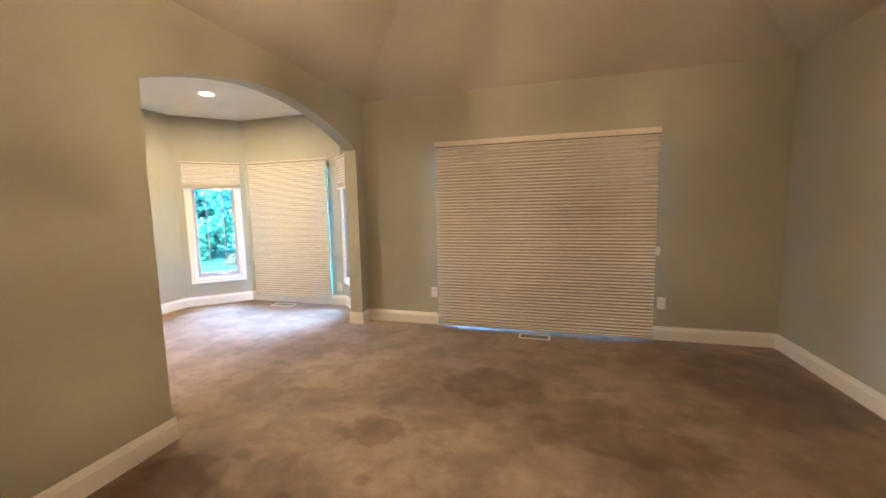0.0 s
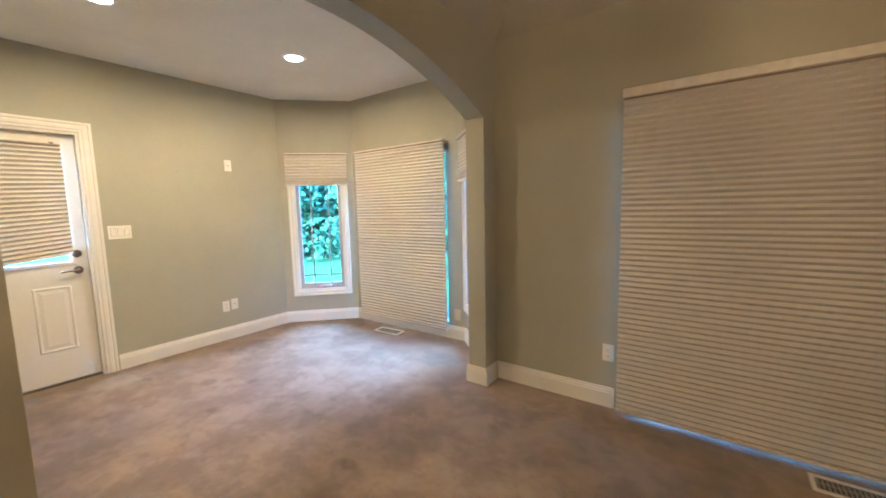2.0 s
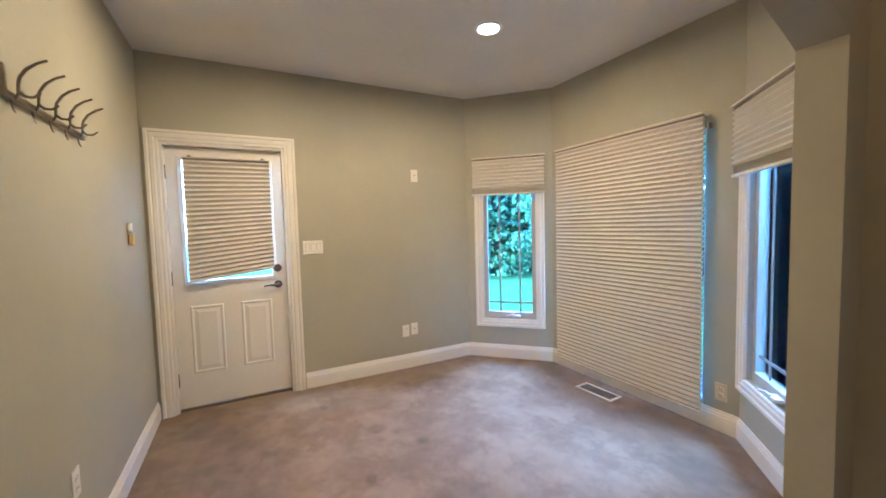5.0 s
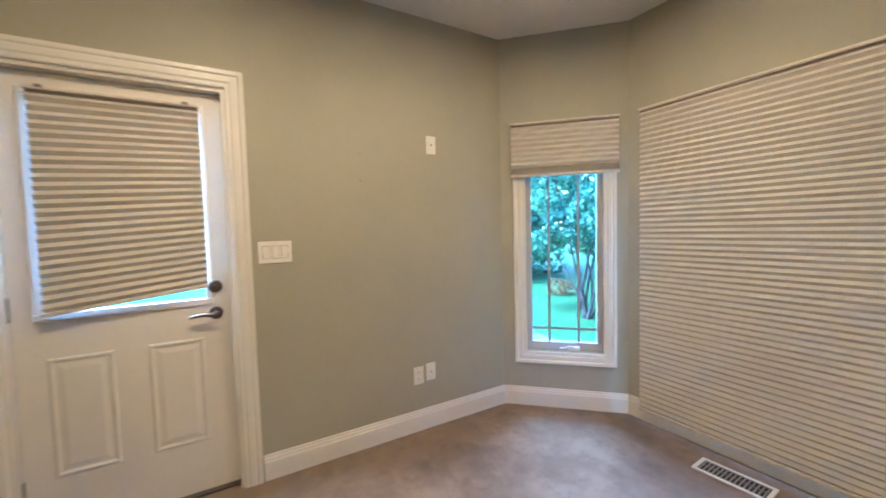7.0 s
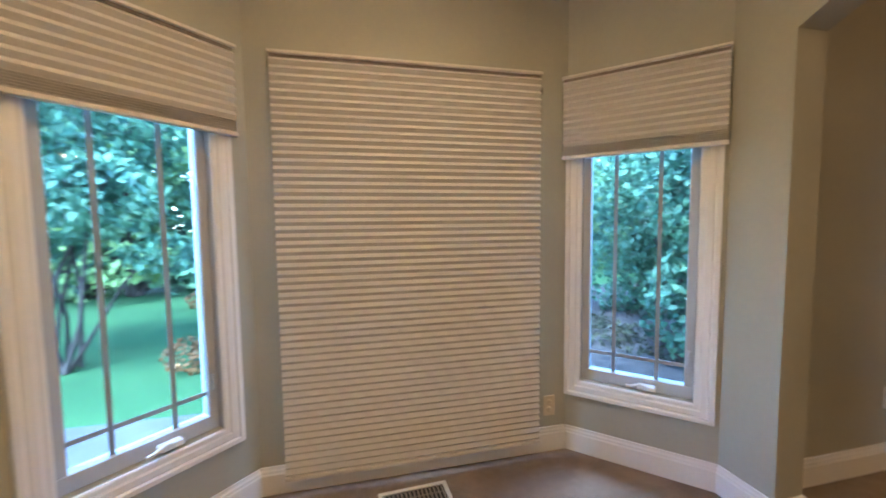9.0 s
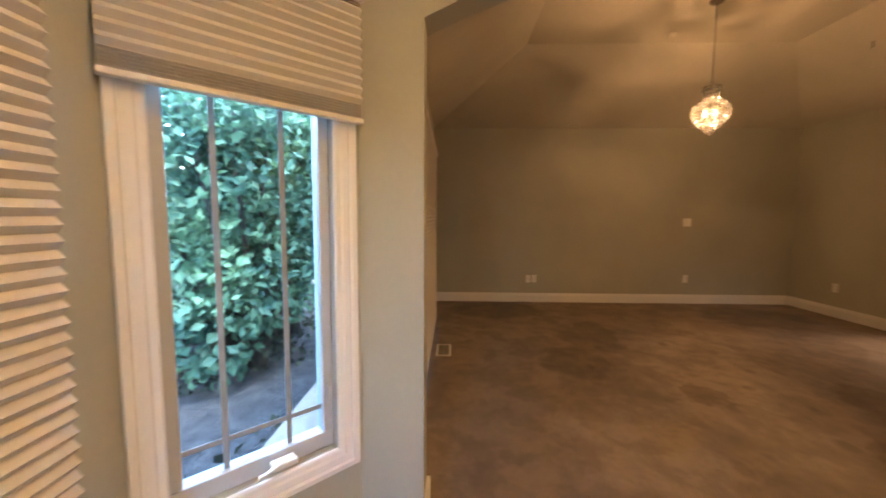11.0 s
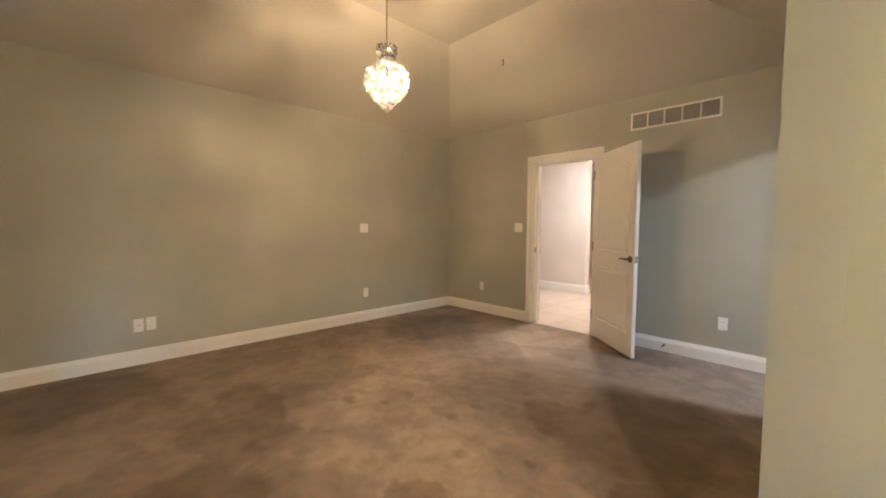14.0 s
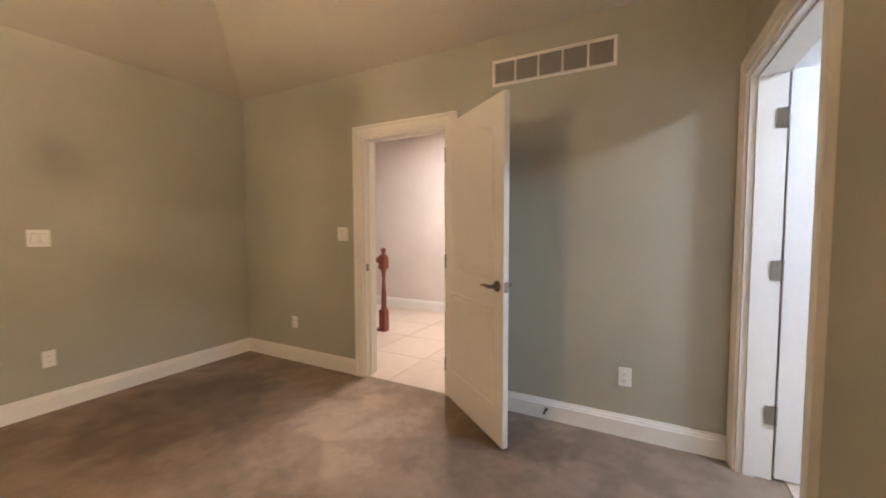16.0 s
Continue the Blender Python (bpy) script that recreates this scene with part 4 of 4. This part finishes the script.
for k in range(2):
    a = math.pi * k + 0.7
    x, y = 0.045 * math.cos(a), 0.045 * math.sin(a)
    arm = part("bulb_socket", turned([(0.009, 2.30), (0.009, 2.335)], 10, pose(x, y, 0)), NICKEL, ch)
    part("bulb", turned([(0.004, 2.298), (0.010, 2.285), (0.0125, 2.27), (0.008, 2.25), (0.001, 2.238)], 12, pose(x, y, 0)), BULB, arm, "lit bulb")
    arm.children[0].visible_shadow = False
bead_bm = bmesh.new()
bmesh.ops.create_icosphere(bead_bm, subdivisions=1, radius=1.0)
bead = mesh_of("crystal_bead", bead_bm, CRYSTAL)
rows = [(0.066, 2.505, 13, 0.012), (0.066, 2.475, 13, 0.015), (0.054, 2.44, 11, 0.017), (0.056, 2.405, 11, 0.017), (0.085, 2.375, 15, 0.016), (0.120, 2.352, 20, 0.016), (0.143, 2.322, 24, 0.017), (0.150, 2.286, 25, 0.018), (0.146, 2.250, 24, 0.018), (0.133, 2.216, 22, 0.018), (0.112, 2.184, 19, 0.018), (0.086, 2.154, 15, 0.018), (0.058, 2.127, 10, 0.018), (0.028, 2.099, 5, 0.018), (0.0, 2.071, 1, 0.020)]
rng = random.Random(4)
for j, (r, z, n, size) in enumerate(rows):
    for k in range(n):
        a = 2 * math.pi * (k + 0.5 * (j % 2)) / n + rng.uniform(-0.05, 0.05)
        if 3 < j < 7 and math.sin(3 * a + 0.9 * j) + math.sin(2 * a - 0.6 * j + 1) > 0.75:
            continue
        o = new("crystal_bead", bead)
        o.parent = ch
        s = size * rng.uniform(0.85, 1.08)
        o.matrix_basis = Matrix.LocRotScale((r * math.cos(a), r * math.sin(a), z + rng.uniform(-0.004, 0.004)), Euler((rng.uniform(0, 3), rng.uniform(0, 3), 0)), (s, s, s * 1.08))

for x, y in CANS:
    c = thing("recessed_light", pose(x, y, B_CEIL), "round white recessed ceiling light, switched on", "ceiling light", "recessed lights")
    bm = bmesh.new()
    prof = [(0.095, -0.001), (0.094, -0.006), (0.074, -0.008), (0.066, -0.001)]
    rings = [[bm.verts.new((r * math.cos(2 * math.pi * k / 36), r * math.sin(2 * math.pi * k / 36), z)) for k in range(36)] for r, z in prof]
    for p0, p1 in zip(rings, rings[1:] + rings[:1]):
        for k in range(36):
            bm.faces.new((p0[k], p0[(k + 1) % 36], p1[(k + 1) % 36], p1[k]))
    part("trim_ring", bm, TRIM, c, smooth=30)
    d = part("lens", turned([(0.070, -0.0035), (0.070, -0.001)], 32), LENS, c, "glowing lens")

# smoke alarm and sprinkler on the vault
alarm = thing("smoke_alarm", pose(0.645, 1.725, FLAT), "small round white smoke alarm on the vaulted ceiling", "smoke alarm")
part("body", turned([(0.06, 0), (0.06, -0.018), (0.045, -0.032), (0.001, -0.034)], 24), CEIL_A, alarm, smooth=40)
part("grille_ring", turned([(0.046, -0.0335), (0.046, -0.036), (0.001, -0.037)], 24), CEIL_A, alarm)
spr = thing("ceiling_hook", pose(0.343, -0.123, 3.05), "small metal hook in the sloping ceiling", "hook")
part("shank", tube([(0, 0, 0.03), (0, 0, -0.03), (0.006, 0, -0.045)], 0.005, 8), BRONZE, spr)

# screw holes left in the bay's wall by a screen mount
for z in (1.777, 1.620):
    hole = thing("screw_hole", pose(BW, 3.286, z, 0, 0, 90), "small dark screw hole in the painted wall", "screw hole", "screw holes")
    part("anchor", turned([(0.0045, 0), (0.0045, 0.0012), (0.002, 0.0014)], 10, pose(0, 0, 0, 90)), HEAD, hole)

# ---- coat hooks and sensor on the bay's plain wall ----
rack = thing("coat_rack", pose(-3.272, BS, 1.814, 0, 0, 180), "brushed-metal coat rack with five double hooks", "coat rack")
part("bar", box((0.0, -0.016, -0.012), (0.638, -0.001, 0.012), 0.003), NICKEL, rack, "flat mounting bar")
part("end_plate", box((-0.016, -0.018, -0.012), (0.0, -0.001, 0.085), 0.003), NICKEL, rack, "upright end plate")
for k in range(5):
    x = 0.045 + 0.134 * k
    hook = part("hook", tube([(x, -0.014, -0.010), (x, -0.024, 0.010), (x, -0.026, 0.042), (x, -0.030, 0.062), (x - 0.002, -0.048, 0.090), (x - 0.005, -0.074, 0.110), (x - 0.008, -0.102, 0.122)], [0.003, 0.0045, 0.005, 0.005, 0.005, 0.0045, 0.004], 8), NICKEL, rack, "long curved hook", smooth=50)
    part("lower_prong", tube([(x, -0.024, 0.018), (x + 0.002, -0.038, 0.004), (x + 0.002, -0.058, 0.004), (x + 0.002, -0.076, 0.020)], [0.005, 0.005, 0.0045, 0.004], 8), NICKEL, hook, smooth=50)
    part("peg", tube([(x - 0.012, -0.010, -0.012), (x - 0.013, -0.014, -0.040), (x - 0.015, -0.020, -0.052)], [0.0035, 0.003, 0.003], 8), NICKEL, hook, smooth=50)
sensor = thing("wall_sensor", pose(-4.575, BS, 1.39, 0, 0, 180), "small white and yellow sensor hung on the wall", "sensor")
part("body", box((-0.016, -0.022, 0.0), (0.016, -0.001, 0.055), 0.006), PLATE, sensor, "white housing")
part("tag", box((-0.014, -0.028, -0.085), (0.014, -0.004, -0.012), 0.006), plain("yellowed_plastic", (0.62, 0.46, 0.16), 0.4), sensor, "yellow lower half")

# ---- hall beyond the open door ----
HY = -3.48
solid("floor_hall_bed", box((-2.2, -5.6, -0.12), (4.2, AS - 0.02, -0.008)), GROUT, "grey-beige grout bed under the hall tiles", "floor", "structure")
CREAM = "cream painted hall wall, brightly lit"
solid("wall_hall_back", box((0.95, HY - 0.14, 0), (4.2, HY, 2.80)), HALL_WALL, CREAM, "wall", "structure")
solid("wall_hall_end", box((4.2, -5.6, 0), (4.34, AS - T, 2.80)), HALL_WALL, CREAM, "wall", "structure")
solid("wall_hall_far", box((-2.2, -5.74, 0), (4.34, -5.6, 2.80)), HALL_WALL, CREAM, "wall", "structure")
solid("wall_hall_west", box((-2.34, -5.74, 0), (-2.2, AS - T, 2.80)), HALL_WALL, CREAM, "wall", "structure")
solid("wall_hall_lining", wall_mesh(4.2 + 2.2, 0.004, 2.80, [(2.2 + DOOR_A[0], 2.2 + DOOR_A[1], 0.0, 2.045)]), HALL_WALL, CREAM, "wall", "structure", pose(-2.2, AS - T - 0.005, 0))
solid("ceiling_hall", box((-2.34, -5.74, 2.75), (4.34, AS - T + 0.02, 2.85)), CEIL_B, "flat off-white hall ceiling", "ceiling", "structure")
HB = [(y, z * 1.15) for y, z in BASE]
for p0, p1 in (((0.95, HY), (4.2, HY)),):
    m, length = face_of(p1, p0)
    solid("baseboard", extruded(HB, length), TRIM, "tall white baseboard along the hall tiles", "baseboard", "structure", m, "hall baseboards")
m, length = face_of((0.95, HY), (0.95, HY - 0.14))
solid("baseboard", extruded(HB, 0.14), TRIM, "tall white baseboard along the hall tiles", "baseboard", "structure", m, "hall baseboards")
hall_lamp = thing("hall_ceiling_lamp", pose(0.39, -2.32, 2.75), "round lit ceiling lamp in the hall", "ceiling light")
part("rim", turned([(0.17, 0), (0.17, -0.02), (0.155, -0.03)], 32), TRIM, hall_lamp, smooth=40)
part("diffuser", turned([(0.15, -0.030), (0.15, -0.032), (0.10, -0.036), (0.001, -0.038)], 32), glow("diffuser_lit", (1.0, 0.85, 0.68), 0.3), hall_lamp, "glowing diffuser")

# stair newel with its rail
newel = thing("newel_post", pose(1.185, -2.19, -0.002), "turned cherry-stained newel post at the stair head", "newel post")
part("foot_block", box((-0.045, -0.045, 0), (0.045, 0.045, 0.27), 0.004), CHERRY, newel)
part("turning", turned([(0.040, 0.27), (0.044, 0.285), (0.030, 0.31), (0.036, 0.36), (0.032, 0.45), (0.022, 0.62), (0.020, 0.68), (0.032, 0.70), (0.022, 0.72), (0.036, 0.76), (0.040, 0.78)], 20), CHERRY, newel, smooth=40)
part("head_block", box((-0.045, -0.045, 0.78), (0.045, 0.045, 0.945), 0.004), CHERRY, newel)
part("finial", turned([(0.040, 0.945), (0.048, 0.955), (0.030, 0.968), (0.022, 0.982), (0.034, 1.003), (0.034, 1.022), (0.018, 1.042), (0.004, 1.048)], 20), CHERRY, newel, smooth=40)
rail = thing("stair_rail", pose(1.232, -2.19, -0.002), "cherry-stained handrail with slim turned balusters", "railing")
part("handrail", extruded([(-0.03, 0.86), (0.03, 0.86), (0.034, 0.885), (0.026, 0.915), (0.0, 0.922), (-0.026, 0.915), (-0.034, 0.885)], 1.6), CHERRY, rail, smooth=30)
part("shoe_rail", box((0, -0.035, 0), (1.6, 0.035, 0.03), 0.004), CHERRY, rail)
bal = mesh_of("baluster", turned([(0.016, 0.03), (0.016, 0.22), (0.020, 0.24), (0.012, 0.28), (0.018, 0.45), (0.011, 0.70), (0.014, 0.86)], 12), CHERRY, 40)
for k in range(10):
    o = new("baluster", bal)
    o.parent = rail
    o.location = (0.16 + 0.15 * k, 0, 0)

# lit shelves at the far end
shelf = thing("bookcase", pose(0.55, -5.58, 0), "honey-coloured built-in bookcase with empty shelves", "bookcase")
part("back", box((-0.9, 0.0, 0.0), (0.9, 0.02, 2.6)), SHELFWOOD, shelf)
for x in (-0.9, -0.02, 0.86):
    part("upright", box((x, 0.02, 0), (x + 0.04, 0.36, 2.6), 0.003), SHELFWOOD, shelf)
for z in (0.08, 0.46, 0.86, 1.30, 1.72, 2.12, 2.56):
    for x in (-0.86, 0.02):
        part("shelf", box((x, 0.02, z), (x + 0.84, 0.355, z + 0.035), 0.003), SHELFWOOD, shelf)

# ---- bright room beyond the other door ----
BX0, BX1, BY0, BY1 = -4.6, AW - T, -1.35, BS - T
solid("floor_bathroom", box((BX0, BY0, -0.12), (BX1 + 0.03, AS - 0.02, 0.002)), TILE, "pale tiled bathroom floor", "floor", "structure")
solid("floor_bathroom_main", box((BX0, AS - 0.02, 0.0005), (BX1 - 0.012, BY1, 0.006)), TILE, "pale tiled bathroom floor", "floor", "structure")
WHITE = "white painted bathroom wall, brightly lit"
solid("wall_bathroom_west", box((BX0 - 0.1, BY0 - 0.1, 0), (BX0, BY1, 2.6)), BATH_WALL, WHITE, "wall", "structure")
solid("wall_bathroom_south", box((BX0, BY0 - 0.1, 0), (BX1, BY0, 2.6)), BATH_WALL, WHITE, "wall", "structure")
solid("wall_bathroom_lining", box((BX0, BY1 - 0.005, 0), (BX1 - 0.006, BY1 - 0.001, 2.45)), BATH_WALL, WHITE, "wall", "structure")
solid("ceiling_bathroom", box((BX0, BY0, 2.45), (BX1, BY1, 2.55)), CEIL_B, "flat white bathroom ceiling", "ceiling", "structure")
solid("wall_bathroom_east", box((BX1, BY0 - 0.1, 0), (BX1 + 0.12, AS - 0.002, 2.6)), BATH_WALL, WHITE, "wall", "structure")
bl = thing("bathroom_ceiling_lamp", pose(-3.4, -0.2, 2.45), "square lit ceiling lamp in the bathroom", "ceiling light")
part("diffuser", box((-0.2, -0.2, -0.035), (0.2, 0.2, 0), 0.008), glow("bath_diffuser_lit", (1.0, 0.94, 0.86), 0.3), bl)

# ---- garden ----
solid("ground", box((-90, -90, -0.36), (90, 90, -0.16)), LAWN, "mown green lawn running to the trees", "lawn", "structure")
solid("patio", box((-6.6, 5.32, -0.17), (-2.2, 6.15, -0.10), 0.01), CONCRETE, "pale concrete walk along the bay", "patio", "structure")
solid("mulch_bed", box((-2.1, 4.75, -0.17), (4.6, 10.5, -0.12), 0.01), MULCH, "dark mulch bed under the shrubs", "mulch", "structure")


def leaf_cloud(blobs, count, size, seed, hollow=0.80):
    """Leaves scattered through rounded clumps, denser to their skin: each a folded pair of triangles."""
    rng = np.random.default_rng(seed)
    vol = np.array([b[3] * b[4] * b[5] for b in blobs]) ** (2 / 3)
    pick = rng.choice(len(blobs), count, p=vol / vol.sum())
    c = np.array(blobs)[pick]
    d = rng.normal(size=(count, 3))
    d /= np.linalg.norm(d, axis=1)[:, None]
    r = (hollow + (1 - hollow) * rng.random(count) ** 0.5) * (1 + 0.16 * np.sin(7 * d[:, 0] + 3 * pick) * np.sin(6 * d[:, 2] + pick))
    mid = c[:, :3] + d * r[:, None] * c[:, 3:6]
    ax = rng.normal(size=(count, 3)) + np.array((0, 0, -0.5))
    ax /= np.linalg.norm(ax, axis=1)[:, None]
    nr = d * 0.7 + rng.normal(size=(count, 3)) * 0.5 + np.array((0, 0, 0.5))
    sd = np.cross(ax, nr)
    sd /= np.linalg.norm(sd, axis=1)[:, None] + 1e-9
    up = np.cross(sd, ax)
    s = size * rng.uniform(0.6, 1.25, count)[:, None]
    base, tip = mid - ax * s * 0.5, mid + ax * s * 0.5
    left, right = mid - sd * s * 0.33 + up * s * 0.10, mid + sd * s * 0.33 + up * s * 0.10
    verts = np.stack([base, left, tip, right], 1).reshape(-1, 3)
    k = np.arange(count) * 4
    faces = np.concatenate([np.stack([k, k + 1, k + 2], 1), np.stack([k, k + 2, k + 3], 1)])
    me = bpy.data.meshes.new("leaves")
    me.from_pydata(verts.tolist(), [], faces.tolist())
    return me


def plant(name, place, label, category, blobs, count, size, material, stems, seed, group=""):
    p = thing(name, pose(*place), label, category, group)
    bm = bmesh.new()
    for pts, radii in stems:
        add_tube(bm, pts, radii, 7)
    part("trunk", bm, BARK, p, "grey-brown woody stems")
    me = leaf_cloud(blobs, count, size, seed)
    me.materials.append(material)
    o = new("crown", me)
    o.parent = p
    tagged(o, "", "", "", "stuff")
    return p


def stems_for(blobs, seed, r0=0.035):
    rng = random.Random(seed)
    out = []
    for b in blobs:
        x, y, z = b[:3]
        sx, sy = rng.uniform(-0.12, 0.12), rng.uniform(-0.12, 0.12)
        kink = rng.uniform(0.35, 0.65)
        pts = [(sx, sy, 0), (sx + x * 0.25 + rng.uniform(-0.06, 0.06), sy + y * 0.25, z * kink * 0.6), (x * 0.65, y * 0.65 + rng.uniform(-0.08, 0.08), z * 0.75), (x, y, z + b[5] * 0.5)]
        out.append((pts, [r0, r0 * 0.75, r0 * 0.5, r0 * 0.15]))
    return out


def bush_blobs(seed, n, spread, height, r):
    rng = random.Random(seed)
    return [(rng.uniform(-spread, spread), rng.uniform(-spread, spread), height * rng.uniform(0.2, 1.0), r * rng.uniform(0.7, 1.2), r * rng.uniform(0.7, 1.2), r * rng.uniform(0.6, 1.1)) for _ in range(n)]


GROUND = -0.16
# dense shrubs outside the arch-side casement
for k, (x, y, hgt, spread, r) in enumerate([(-0.45, 5.95, 2.5, 0.50, 0.5), (0.65, 6.05, 2.7, 0.5, 0.52), (0.3, 7.0, 3.1, 0.7, 0.65), (0.7, 8.4, 2.6, 0.6, 0.55), (1.7, 6.5, 3.2, 0.7, 0.7)]):
    bl2 = bush_blobs(20 + k, 12, spread, hgt, r)
    plant("shrub", (x, y, -0.125), "dense broad-leaved green shrub in the mulch bed", "shrub", bl2, 7000, 0.10, LEAF_MID if k % 2 else LEAF_DARK, stems_for(bl2, k), 30 + k, "shrubs by the bay")
# litter and low ground cover in the bed
rng2 = random.Random(3)
cover = [(rng2.uniform(-2.0, 3.0), rng2.uniform(4.9, 8.5), -0.10, rng2.uniform(0.35, 0.7), rng2.uniform(0.35, 0.7), rng2.uniform(0.05, 0.22)) for _ in range(34)]
me = leaf_cloud(cover, 9000, 0.075, 77, 0.5)
me.materials.append(LITTER)
tagged(new("ground_cover", me), "low creeping cover and dry leaves over the mulch bed", "ground cover", "", "stuff")
# small multi-stemmed tree on the lawn
tb = [(-0.2, 0.1, 1.55, 0.62, 0.6, 0.42), (0.55, -0.2, 1.75, 0.55, 0.55, 0.4), (-0.75, 0.35, 1.95, 0.6, 0.6, 0.42), (0.15, 0.45, 2.35, 0.7, 0.65, 0.45), (-0.4, -0.5, 2.55, 0.6, 0.6, 0.42), (0.7, 0.4, 2.75, 0.6, 0.6, 0.45), (0.0, 0.0, 3.2, 0.75, 0.7, 0.5), (-0.9, -0.1, 1.2, 0.35, 0.35, 0.2), (0.9, 0.1, 1.15, 0.32, 0.35, 0.2)]
plant("ornamental_tree", (-6.9, 7.6, GROUND), "small multi-stemmed tree with spreading leafy tiers on the lawn", "tree", tb, 6500, 0.12, LEAF_DARK, stems_for(tb, 5, 0.026), 50)
tb2 = [(b[0] * 1.1 + 0.1, b[1], b[2] * 1.02, b[3], b[4], b[5]) for b in tb]
plant("ornamental_tree", (-4.9, 9.2, GROUND), "small multi-stemmed tree with spreading leafy tiers on the lawn", "tree", tb2, 6500, 0.12, LEAF_MID, stems_for(tb2, 9, 0.026), 51)
for k, (x, y) in enumerate([(-5.6, 7.3), (-6.6, 10.5), (-8.6, 8.8), (-3.4, 8.4)]):
    lb = [(0, 0, 0.16, 0.26, 0.24, 0.17), (0.15, 0.1, 0.14, 0.2, 0.2, 0.14)]
    plant("low_shrub", (x, y, GROUND), "small rounded russet shrub on the lawn", "shrub", lb, 700, 0.05, leaf_material("leaf_russet", (0.10, 0.05, 0.02), (0.20, 0.10, 0.04)) if k == 0 else bpy.data.materials["leaf_russet"], stems_for(lb, k, 0.012), 60 + k, "low shrubs")
# belt of trees behind
rng = random.Random(12)
for k in range(15):
    a = radians(48 + 10.0 * k + rng.uniform(-3, 3))
    dist = rng.uniform(9.5, 12.5)
    x, y = -3.5 + dist * math.cos(a), max(9.0, 4 + dist * math.sin(a))
    bb = [(rng.uniform(-1.6, 1.6), rng.uniform(-1.2, 1.2), 0.4 + 3.6 * (j / 17) + rng.uniform(-0.2, 0.3), rng.uniform(0.75, 1.3), rng.uniform(0.75, 1.2), rng.uniform(0.55, 0.95)) for j in range(18)]
    plant("background_tree", (x, y, GROUND), "tall leafy tree at the edge of the lawn", "tree", bb, 6500, 0.20, (LEAF_LIGHT, LEAF_MID, LEAF_DARK, LEAF_MID)[k % 4], stems_for(bb, k, 0.08), 80 + k, "trees at the lawn's edge")

# ---- hall tiles ----
tile = mesh_of("tile", box((0.002, 0.002, 0), (0.598, 0.598, 0.008), 0.001), TILE)
floor_hall = thing("floor_hall", pose(0, 0, -0.008), "beige square ceramic tiles with fine grout lines", "floor", "", "structure")
for i in range(-4, 7):
    for j in range(8):
        o = new("tile", tile)
        o.parent = floor_hall
        o.location = (0.2 + 0.6 * i, AS - 0.021 - 0.6 * (j + 1), 0)
